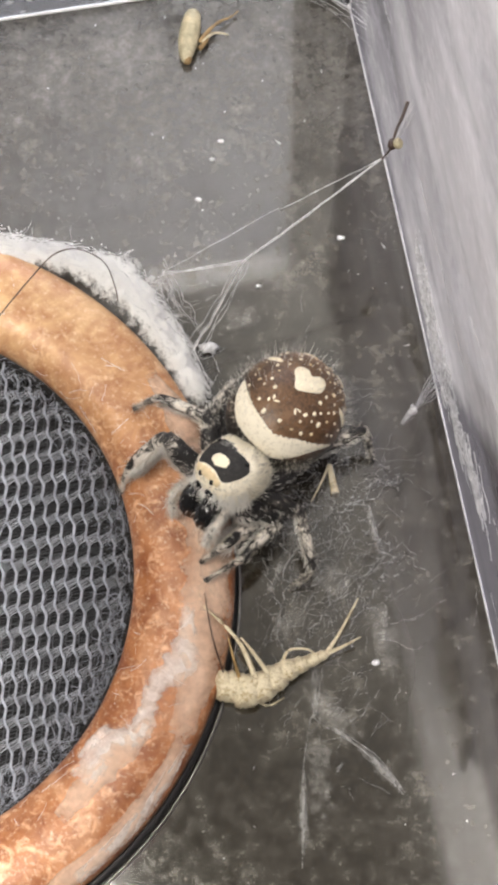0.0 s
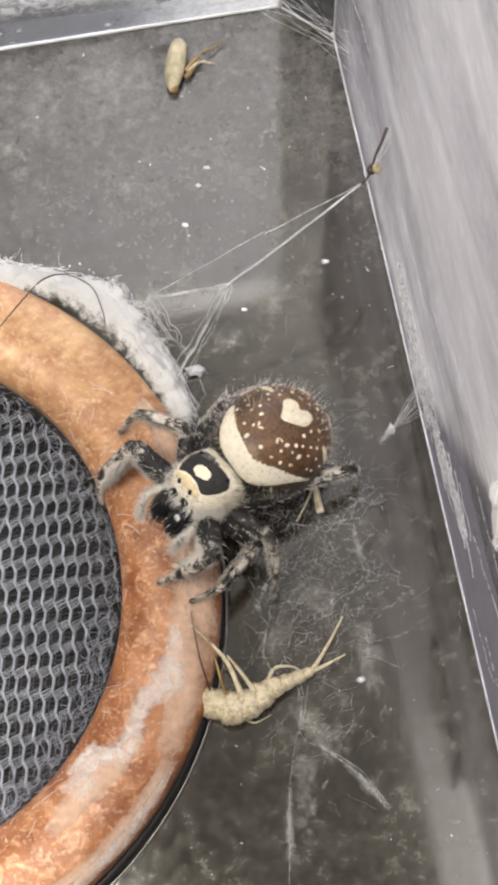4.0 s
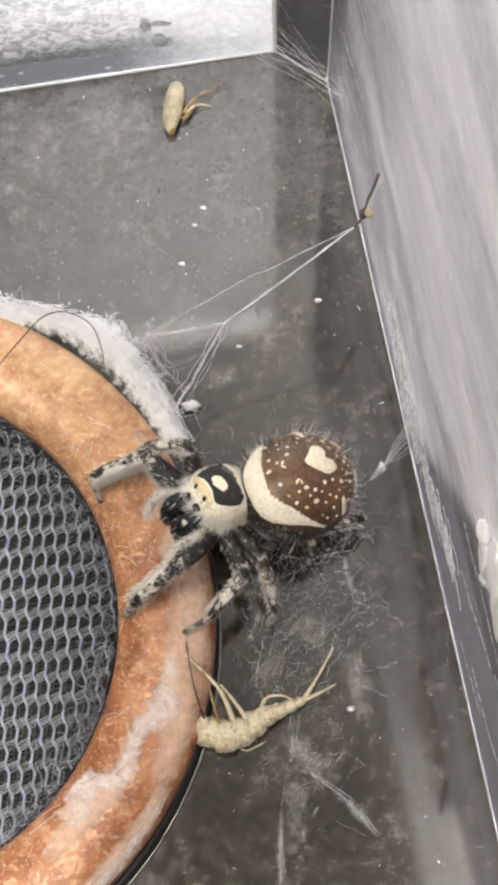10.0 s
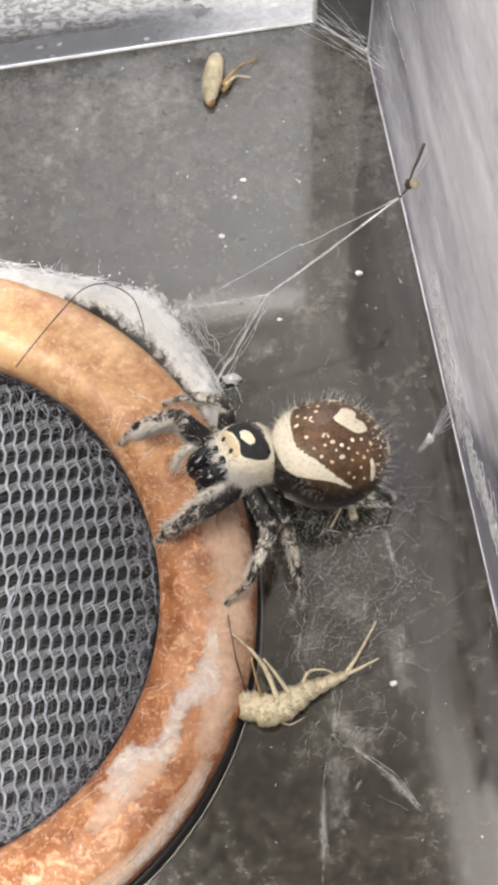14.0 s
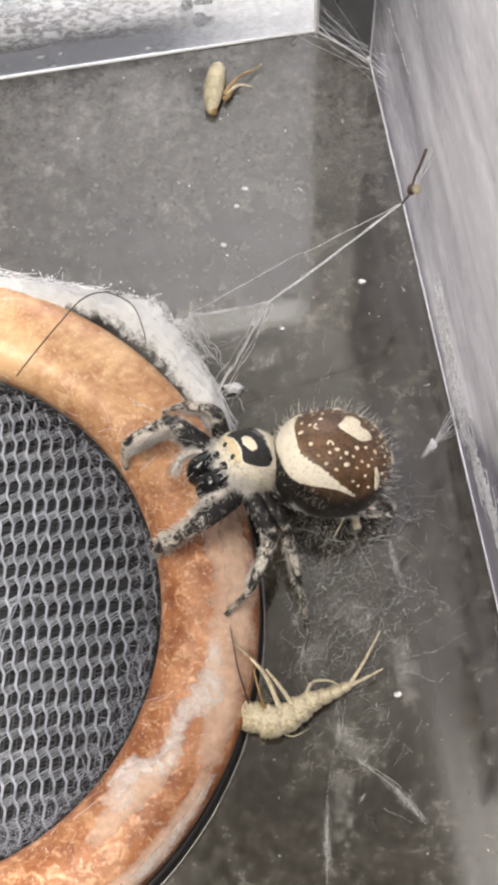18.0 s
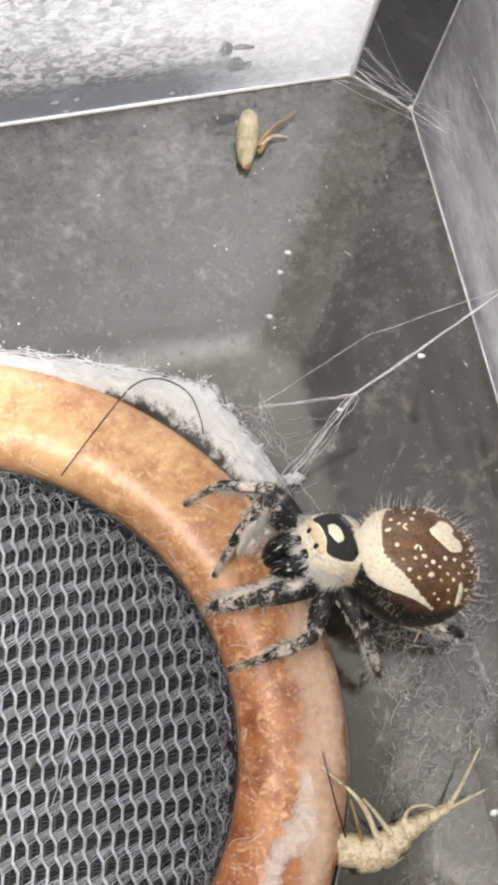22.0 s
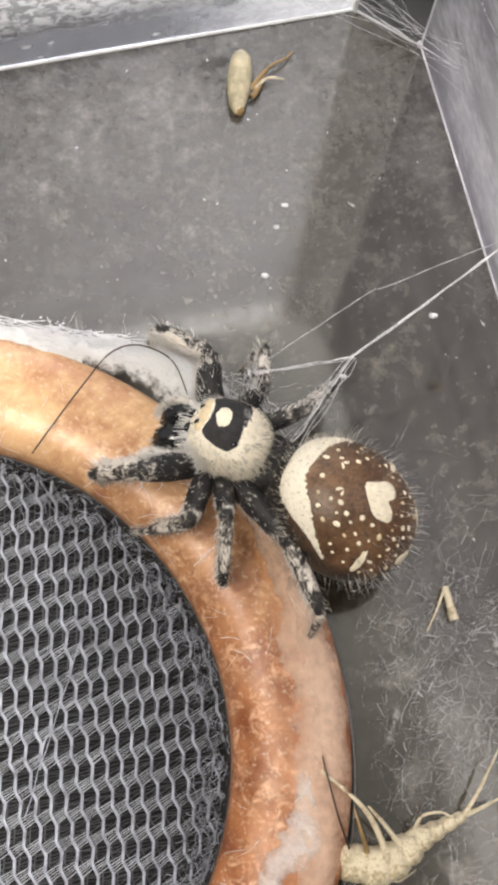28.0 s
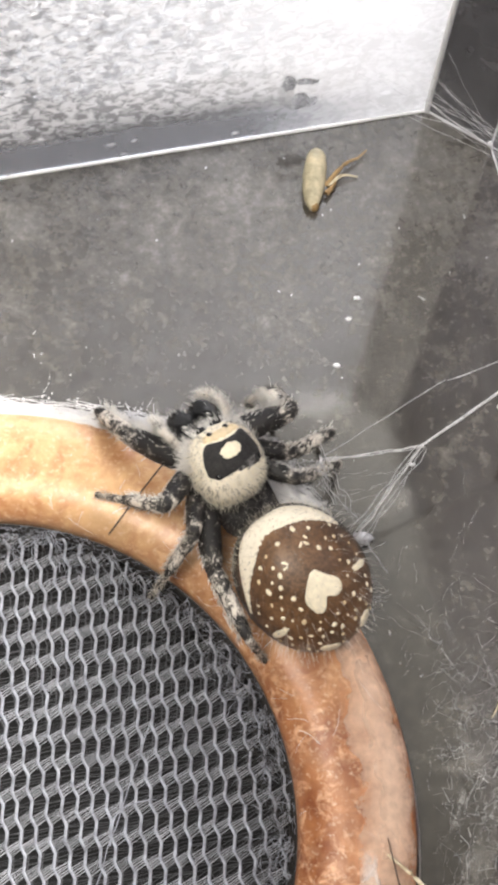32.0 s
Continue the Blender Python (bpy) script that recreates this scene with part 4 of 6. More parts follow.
# threads across the corner of the box
corner = tagged(new("corner_threads"), "fan of silk threads across the box corner", "silk")
s, rnd = Strands(4), random.Random(15)
for k in range(9):
    a = Vector((rnd.uniform(1.0, 5.2), 0, rnd.uniform(1.2, 5.0)))
    a.y = 13.6 + (a.x - 5.33) * 0.1567 - 0.06
    b = on_side(rnd.uniform(6.8, 8.6), rnd.uniform(3.6, 6.0), 0.06)
    s.add(sag(a, b, 0.2, 0.06, 8, k), rnd.uniform(0.006, 0.012) if k else 0.026)
for k in range(7):
    a = Vector((rnd.uniform(0, 5), 0, rnd.uniform(3, 9)))
    a.y = 13.6 + (a.x - 5.33) * 0.1567 - 0.06
    s.add(sag(a, Vector((8.32, 11.6, rnd.uniform(0.1, 1.5))), 0.1, 0.05, 6, k), rnd.uniform(0.005, 0.010))
part("thread_fan", s.get(), M_SILK_DIM, corner)
part("anchor", ball((8.33, 11.5, 0.25), (0.16, 0.16, 0.25), 12, 0.3), M_SILK, corner, "white silk anchor point")

# silk drawn over the side wall
wall_silk = tagged(new("wall_silk"), "white silk streaks and clots on the side wall", "silk")
s, rnd = Strands(3), random.Random(44)
for k in range(16):
    y, z = rnd.uniform(-26, 9), rnd.uniform(2.5, 22)
    L = rnd.uniform(3, 11)
    s.add(sag(on_side(y, z), on_side(y - L, z + rnd.gauss(0.1 * L, 0.9)), 0, 0.05, 6, k), rnd.uniform(0.010, 0.03))
part("faint_streak", s.get(), M_SILK_FAINT, wall_silk)["kind"] = "stuff"
s = Strands(3)
for k in range(150):
    y = rnd.uniform(-17, -4)
    z = 2.2 + abs(y + 9) * 0.35 + rnd.gauss(0.6, 0.7)
    s.add(sag(on_side(y, z), on_side(y - rnd.uniform(1, 4), max(0.8, z - rnd.uniform(-0.6, 1.0))), 0, 0.09, 5, k), rnd.uniform(0.015, 0.045))
part("streak_mass", s.get(), M_SILK_DIM, wall_silk)["kind"] = "stuff"
for y, z, a, b, k in ((-19.6, 15.6, 0.5, 0.5, 6), (-20.4, 15.0, 0.9, 0.8, 1), (-21.4, 16.4, 1.2, 1.2, 2), (-22.7, 15.6, 1.4, 1.5, 3), (-24.4, 15.6, 1.6, 1.8, 4), (-23.6, 18.2, 2.0, 2.0, 7), (-26.4, 17.0, 2.0, 2.6, 8), (-22.0, 19.8, 1.8, 1.8, 9), (-21.2, 14.0, 0.4, 0.35, 5)):
    part("clot", ball(on_side(y, z, 0.1), (0.32, a * 1.2, b * 1.2), 32, 0.35, 1.6), M_CLOT, wall_silk, "lumpy white silk clot")

# tuft hanging on a thread before the side wall
tuft = tagged(new("silk_tuft"), "small white silk tuft hanging on a thread", "silk")
low, mid, top = Vector((9.15, -17.15, 15.0)), Vector((9.75, -16.3, 14.4)), on_side(-11.0, 4.0)
part("tuft_body", ball(mid, (0.13, 0.20, 0.13), 20, 0.9, 0.5), M_CLOT, tuft)
s, rnd = Strands(3), random.Random(83)
for k in range(26):
    o = Vector((rnd.gauss(0, 0.10), rnd.gauss(0, 0.10), rnd.gauss(0, 0.10)))
    s.add(sag(mid + o, low.lerp(mid, rnd.uniform(0, 0.4)) + o * 0.3, 0, 0.04, 4, k), rnd.uniform(0.006, 0.018), 0.004)
part("tuft_tail", s.get(), M_SILK_DIM, tuft, "ragged white tail")
s = Strands(3)
for k in range(11):
    s.add(sag(mid, top + Vector((0, k * 0.22 - 1.2, k * 0.1)), 0.1, 0.04, 6, k), 0.016)
part("tuft_thread", s.get(), M_SILK_DIM, tuft)

# film of silk on the copper rim, and strips for its edge highlight
def on_ring(r, deg, off=0.05):
    a = radians(deg)
    return Vector((RX + r * math.cos(a), RY + r * math.sin(a), ring_height(r) + off))


def drape(points, material, parent, rag=0.5, rows=10):
    """A ragged ribbon lying on the rim: (radius, degrees, half width)."""
    line = smooth_line([(r, d, w) for r, d, w in points], 8)
    v, f, thin = [], [], []
    for k, p in enumerate(line):
        q = line[min(k + 1, len(line) - 1)] - line[max(k - 1, 0)]
        t = Vector((q.x, q.y * 0.28)).normalized()
        for j in range(rows + 1):
            u = j / rows * 2 - 1
            e = p.z * (1 + rag * noise.noise(Vector((k * 0.45, u * 0.6, p.x)))) * u
            ends = min(k, len(line) - 1 - k) / 6
            thin.append(max(0.0, abs(u) * 1.3 - 0.5, 0.8 - ends))
            r = min(18.42, max(13.6, p.x - t.y * e))
            v.append(on_ring(r, p.y + t.x * e / 0.28, 0.05 + 0.05 * noise.noise(Vector((k * 0.5, u * 2, 1)))))
    for k in range(len(line) - 1):
        for j in range(rows):
            a = k * (rows + 1) + j
            f.append((a, a + 1, a + rows + 2, a + rows + 1))
    return part("silk_and_glint_layer", (v, f, thin), material, parent)


smear = tagged(new("silk_smear"), "white silk smear zigzagging on the copper rim", "silk")
film = tagged(new("silk_film_and_glint"), "thin pale silk film and painted highlight on the outer rim edge", "silk")
drape([(16.4, -5.0, 0.22), (16.5, -11.0, 0.55), (16.4, -15.5, 0.80), (15.7, -20.3, 0.50), (15.8, -25.0, 0.50), (15.8, -29.0, 0.66), (15.0, -32.2, 0.55), (14.8, -36.0, 0.70), (15.0, -41.0, 0.70)], M_STREAK, smear)
drape([(16.2, -26.0, 0.3), (15.9, -30.0, 0.5), (15.6, -34.5, 0.6), (15.4, -41.0, 0.6), (15.4, -48.0, 0.4)], M_FILM, smear)
drape([(14.6, -30.0, 0.25), (14.25, -33.5, 0.28), (14.2, -37.5, 0.2)], M_STREAK, smear)
drape([(17.6, 36, 0.3), (17.6, 26, 0.75), (17.5, 18, 0.95), (17.3, 9, 1.15), (17.2, 0, 1.2), (17.2, -9, 1.15), (17.4, -18, 0.9), (17.6, -26, 0.5)], M_FILM, film)
drape([(17.7, 22, 0.4), (17.5, 12, 0.7), (17.5, 3, 0.7), (17.6, -6, 0.6)], M_FILM, film)
# next two strips paint the specular highlight along the lower outer edge
drape([(17.8, -24, 0.3), (17.9, -34, 0.45), (17.9, -46, 0.5), (17.9, -58, 0.4)], M_FILM, film)
drape([(18.2, -26, 0.12), (18.1, -34, 0.26), (18.1, -43, 0.34), (18.1, -52, 0.26)], M_STREAK, film)
s, rnd = Strands(3), random.Random(61)
for k in range(60):
    r, d = rnd.uniform(13.6, 14.8) if k % 3 else rnd.uniform(14.0, 18.2), rnd.uniform(-55, 100)
    e, g = rnd.gauss(0, 0.35), rnd.gauss(0, 1.3)
    s.add(smooth_line([on_ring(r, d), on_ring(min(18.4, max(13.6, r + e)), d + g, 0.10), on_ring(min(18.4, max(13.6, r + e * 1.7)), d + g * 2.2, 0.05)], 4), rnd.uniform(0.005, 0.013))
tagged(part("rim_threads", s.get(), M_SILK), "fine silk threads stuck on the copper rim", "silk", kind="stuff")

# web over the floor
s, rnd = Strands(3), random.Random(71)
for k in range(620):
    x, y = rnd.gauss(5.6, 2.6), rnd.gauss(-19.5, 4.5)
    if math.hypot(x - RX, y - RY) < 19.3 or x > 7.6 + (11.5 - y) * 0.1796:
        continue
    a = rnd.gauss(0.9, 0.8)
    L = rnd.uniform(0.4, 2.2)
    z = abs(rnd.gauss(0, 0.7)) + 0.06
    s.add(sag((x, y, z), (x + L * math.cos(a), y + L * math.sin(a), max(0.05, z + rnd.gauss(0, 0.4))), 0, 0.10, 6, k), rnd.uniform(0.004, 0.012))
# longer, thicker strands that wander through the tangle
for k in range(46):
    x, y = rnd.uniform(3.0, 9.0), rnd.uniform(-25.0, -14.5)
    if math.hypot(x - RX, y - RY) < 19.6:
        continue
    a, L = rnd.uniform(-0.6, 2.2), rnd.uniform(1.4, 3.6)
    bx, by = x + L * math.cos(a), y + L * math.sin(a)
    if math.hypot(bx - RX, by - RY) < 19.4 or bx > 7.6 + (11.5 - by) * 0.1796:
        continue
    s.add(sag((x, y, 0.15), (bx, by, rnd.uniform(0.1, 0.7)), 0, 0.28, 12, 900 + k), rnd.uniform(0.016, 0.034))
tagged(part("floor_web", s.get(), M_SILK_FAINT), "tangled thin web over the dusty floor", "web", kind="stuff")
web_streak = tagged(new("web_streaks"), "blurred grey silk streaks lying on the floor", "web")
for pts, r in (([(5.6, -24.6, 0.3), (5.95, -26.0, 0.2), (5.86, -27.4, 0.15), (6.8, -28.2, 0.12), (8.2, -29.1, 0.12), (9.4, -30.3, 0.1), (10.1, -31.2, 0.1)], 0.13), ([(5.7, -27.4, 0.12), (5.3, -29.9, 0.1), (5.25, -32, 0.1), (5.2, -34.6, 0.1)], 0.07), ([(8.7, -16.9, 0.3), (9.1, -18.4, 0.2), (9.35, -19.7, 0.15), (8.2, -21.0, 0.2), (7.9, -22, 0.6)], 0.10), ([(5.5, -13.8, 0.3), (6.9, -17.4, 0.3), (7.7, -18.2, 0.2), (8.3, -20.2, 0.15)], 0.04)):
    for n in range(2):
        o = Vector((rnd.gauss(0, r), rnd.gauss(0, r), 0.0))
        part("streak", Strands(4).add([p + o * (0.6 + 0.8 * noise.noise(p + o * 9)) for p in smooth_line(pts)], r * 0.22, r * 0.1).get(), M_SILK_FAINT, web_streak)
def haze_patch(x, y, a, b, turn, seed):
    """A ragged veil of silk close over the floor."""
    v, f, thin, rings, seg = [], [], [], 8, 40
    ct, st = math.cos(radians(turn)), math.sin(radians(turn))
    for k in range(rings + 1):
        for j in range(seg):
            w = 2 * math.pi * j / seg
            q = k / rings * (1 + 0.45 * noise.noise(Vector((math.cos(w) * 1.6, math.sin(w) * 1.6, seed))))
            px, py = a * q * math.cos(w), b * q * math.sin(w)
            v.append((x + px * ct - py * st, y + px * st + py * ct, 0.12 + 0.5 * (1 - k / rings) * (0.6 + 0.4 * noise.noise(Vector((px, py, seed))))))
            thin.append(1.1 * (k / rings) ** 1.5)
    for k in range(rings):
        for j in range(seg):
            o, i = k * seg + j, k * seg + (j + 1) % seg
            f.append((o, i, i + seg, o + seg))
    return v, f, thin


veils = tagged(new("silk_veil"), "thin grey veils of silk close over the floor", "web")
for n, (x, y, a, b, turn) in enumerate(((4.6, -18.6, 2.6, 1.9, 20), (6.6, -20.6, 3.4, 1.6, -35), (4.6, -22.8, 2.2, 1.5, 60), (6.4, -27.0, 3.6, 1.3, -45), (6.0, -30.6, 1.4, 3.6, 5), (2.2, -7.0, 2.6, 1.2, 40), (9.3, -24.0, 1.2, 4.0, 10))):
    part("veil", haze_patch(x, y, a, b, turn, n * 3.7), M_HAZE, veils)
for n, (x, y, a, b, turn) in enumerate(((5.25, -32.2, 0.30, 2.7, 0), (9.1, -30.1, 1.7, 0.34, -48), (5.9, -26.8, 0.26, 0.9, 6), (5.8, -27.5, 0.3, 0.25, 0), (7.3, -28.5, 1.3, 0.2, -35), (8.9, -18.2, 0.2, 1.7, 13), (7.0, -30.0, 0.5, 0.16, 60), (4.0, -20.6, 0.25, 1.5, -20))):
    part("wisp", haze_patch(x, y, a, b, turn, 40 + n * 2.3), M_SMOKE, veils)
s, rnd = Strands(4), random.Random(91)
for k in range(120):
    x, y = rnd.uniform(-22, 14), rnd.uniform(-36, 13)
    if math.hypot(x - RX, y - RY) < 19.5 or x > 8.0 + (11.5 - y) * 0.1796 or y > 13.0 + (x - 5.33) * 0.157:
        continue
    a, L = rnd.uniform(0, 6.28), rnd.uniform(0.03, 0.16) if rnd.random() < 0.85 else rnd.uniform(0.2, 0.4)
    s.add([(x, y, 0.03), (x + L * math.cos(a), y + L * math.sin(a), 0.04)], rnd.uniform(0.02, 0.055), 0.02)
tagged(part("dust_specks", s.get(), M_SILK_DIM), "pale dust specks on the dark floor", "dust", kind="stuff")
for x, y, r in ((0.0, 0.0, 0.12), (0.71, 2.38, 0.10), (1.19, 3.45, 0.11), (7.6, -2.3, 0.14), (8.9, -24.9, 0.14), (3.2, -5.0, 0.10)):
    tagged(part("crumb", ball((x, y, r * 0.5), (r * 1.5, r, r * 0.6), 12, 0.5), M_SILK), "tiny white crumb on the dark floor", "crumb", group="crumbs on the floor")
crumb = tagged(new("silk_crumb"), "white crumb of silk on the floor near the rim", "crumb")
part("lump", ball((0.6, -8.5, 0.3), (0.44, 0.28, 0.22), 24, 0.7, 0.9), M_SILK, crumb)
part("thread", Strands(3).add(sag((0.7, -8.6, 0.4), (1.3, -10.9, 3.2), 0, 0.05, 5, 1), 0.02).get(), M_SILK_DIM, crumb)

# ---- remains and loose bits ----
husk = tagged(new("cricket_husk"), "pale straw coloured shed cricket skin beside the rim", "insect husk")
for x, y, z, a, b, c, t in ((1.8, -26.2, 1.2, 0.85, 0.78, 0.75, 10), (2.55, -26.4, 1.25, 0.85, 0.85, 0.8, 25), (3.25, -26.2, 1.2, 0.75, 0.80, 0.72, 38), (3.9, -25.8, 1.15, 0.66, 0.70, 0.62, 40), (4.5, -25.4, 1.1, 0.62, 0.55, 0.52, 30), (5.1, -25.15, 1.05, 0.55, 0.42, 0.42, 22), (5.7, -24.9, 1.0, 0.50, 0.34, 0.34, 25), (6.2, -24.68, 1.0, 0.36, 0.26, 0.27, 25)):
    o = part("segment", ball((0, 0, 0), (a, b, c), 24, 0.34, 0.9), M_HUSK, husk)
    o.matrix_basis = pose(x * MM, y * MM, z * MM, 0, 0, t)
part("head", ball((1.35, -25.85, 1.5), (0.42, 0.5, 0.5), 18, 0.2), M_HUSK, husk)
for a, b, c in (((6.4, -24.6, 1.1), (7.1, -23.6, 1.5), (7.98, -22.05, 2.0)), ((6.4, -24.6, 1.0), (7.2, -24.3, 1.4), (8.08, -23.9, 1.9))):
    part("tail_bristle", Strands(8).add(smooth_line([a, b, c]), 0.13, 0.03).get(), M_HUSK, husk)
for pts, r, m in (([(3.0, -25.9, 1.7), (2.4, -24.5, 2.3), (1.6, -23.5, 2.6), (0.4, -22.4, 2.5)], 0.15, M_HUSK), ([(2.2, -25.8, 1.8), (1.9, -24.8, 2.4), (1.7, -24.0, 2.5)], 0.10, M_AMBER), ([(3.6, -25.6, 1.6), (2.9, -24.7, 2.2), (2.3, -24.0, 2.5)], 0.13, M_HUSK), ([(4.3, -25.0, 1.3), (4.6, -24.5, 1.6), (5.4, -24.4, 1.4), (5.9, -24.6, 1.2)], 0.10, M_HUSK), ([(3.0, -26.8, 0.8), (3.6, -27.0, 0.3), (4.4, -26.6, 0.15)], 0.08, M_HUSK)):
    part("leg", Strands(8).add(smooth_line(pts), r, r * 0.35).get(), m, husk)
part("antenna", Strands(5).add(smooth_line([(1.45, -25.6, 2.0), (1.0, -24.2, 2.75), (0.75, -23.0, 2.9), (0.55, -21.9, 2.85)]), 0.055, 0.03).get(), M_FIBRE, husk, "thin brown antenna")

grub = tagged(new("dead_grub"), "pale cream dead grub with two bent legs on the floor", "insect")
rings = [(-1.72, 0.10), (-1.55, 0.26), (-1.2, 0.40), (-0.6, 0.52), (0.1, 0.58), (0.7, 0.56), (1.2, 0.46), (1.5, 0.30), (1.62, 0.10)]
v, f, sides = [], [], 20
for k, (y, r) in enumerate(rings):
    for j in range(sides):
        a = 2 * math.pi * j / sides
        q = r * (1 + 0.08 * noise.noise(Vector((math.cos(a), y * 2.5, math.sin(a)))))
        v.append((q * math.cos(a) + 0.10 * math.sin(y), y, q * 0.8 * math.sin(a)))
for k in range(len(rings) - 1):
    for j in range(sides):
        f.append((k * sides + j, k * sides + (j + 1) % sides, (k + 1) * sides + (j + 1) % sides, (k + 1) * sides + j))
o = part("trunk", (v, f), M_GRUB, grub)
o.matrix_basis = pose(-0.55 * MM, 9.70 * MM, 0.48 * MM, 0, 0, -3)
part("head", ball((-0.66, 8.22, 0.42), (0.26, 0.30, 0.26), 16, 0.2), M_AMBER, grub, "brown head")
part("leg", Strands(8).add(smooth_line([(0.0, 9.3, 0.4), (0.5, 9.9, 0.55), (1.1, 10.5, 0.5), (1.7, 10.85, 0.35), (2.15, 11.35, 0.2)]), 0.13, 0.035).get(), M_AMBER, grub)
part("leg", Strands(8).add(smooth_line([(0.1, 9.3, 0.4), (0.8, 9.85, 0.4), (1.6, 9.9, 0.15)]), 0.13, 0.04).get(), M_HUSK, grub)
part("leg", Strands(8).add(smooth_line([(0.0, 8.9, 0.4), (0.35, 9.3, 0.4), (0.55, 9.8, 0.3)]), 0.16, 0.06).get(), M_AMBER, grub)

bit = tagged(new("husk_fragment"), "forked pale husk fragment lying on the floor", "insect husk")
part("stalk", Strands(8).add(smooth_line([(6.75, -14.9, 0.5), (6.9, -15.6, 0.4), (7.05, -16.35, 0.3)]), 0.13, 0.22).get(), M_HUSK, bit)
part("prong", Strands(6).add(smooth_line([(6.75, -14.9, 0.5), (6.3, -15.9, 0.4), (5.8, -16.8, 0.2)]), 0.08, 0.03).get(), M_HUSK, bit)

fibre = part("curved_fibre", Strands(5).add(smooth_line([(-10.68, -8.65, 2.75), (-9.64, -7.38, 3.1), (-8.32, -5.81, 3.4), (-7.25, -4.63, 3.5), (-6.22, -4.26, 3.5), (-5.23, -4.52, 3.4), (-4.5, -5.08, 3.2), (-4.07, -6.15, 2.9), (-3.95, -6.8, 2.6)]), 0.042, 0.03).get(), M_FIBRE)
tagged(fibre, "long thin curved brown fibre across the rim", "fibre")
twig = tagged(new("dark_splinter"), "dark splinter with a cream bead caught in silk", "debris")
part("splinter", Strands(6).add(smooth_line([(9.05, -2.85, 10.45), (9.45, -2.45, 10.8), (9.7, -1.7, 11.1), (9.95, -1.2, 11.3), (10.25, -0.5, 11.6)]), 0.05, 0.08).get(), M_FIBRE, twig)
part("splinter_base", ball((9.5, -2.3, 10.85), (0.2, 0.28, 0.14), 12, 0.3), M_FIBRE, twig)
part("bead", ball((9.78, -2.3, 10.95), (0.24, 0.28, 0.24), 16, 0.1), M_GRUB, twig, "cream bead")

smudge = tagged(new("wall_smudge"), "grey dried smudge on the far wall", "stain")
for x, z, a, b in ((-1.3, 2.9, 0.75, 0.65), (-1.9, 4.6, 0.35, 0.6), (-1.2, 4.6, 0.7, 0.25), (-2.6, 1.8, 0.35, 0.3), (-2.0, 1.7, 0.2, 0.2)):
    y = 13.6 + (x - 5.33) * 0.1567
    part("smear", ball((x, y - 0.02, z), (a, 0.05, b), 18, 0.4), M_SMEAR, smudge)


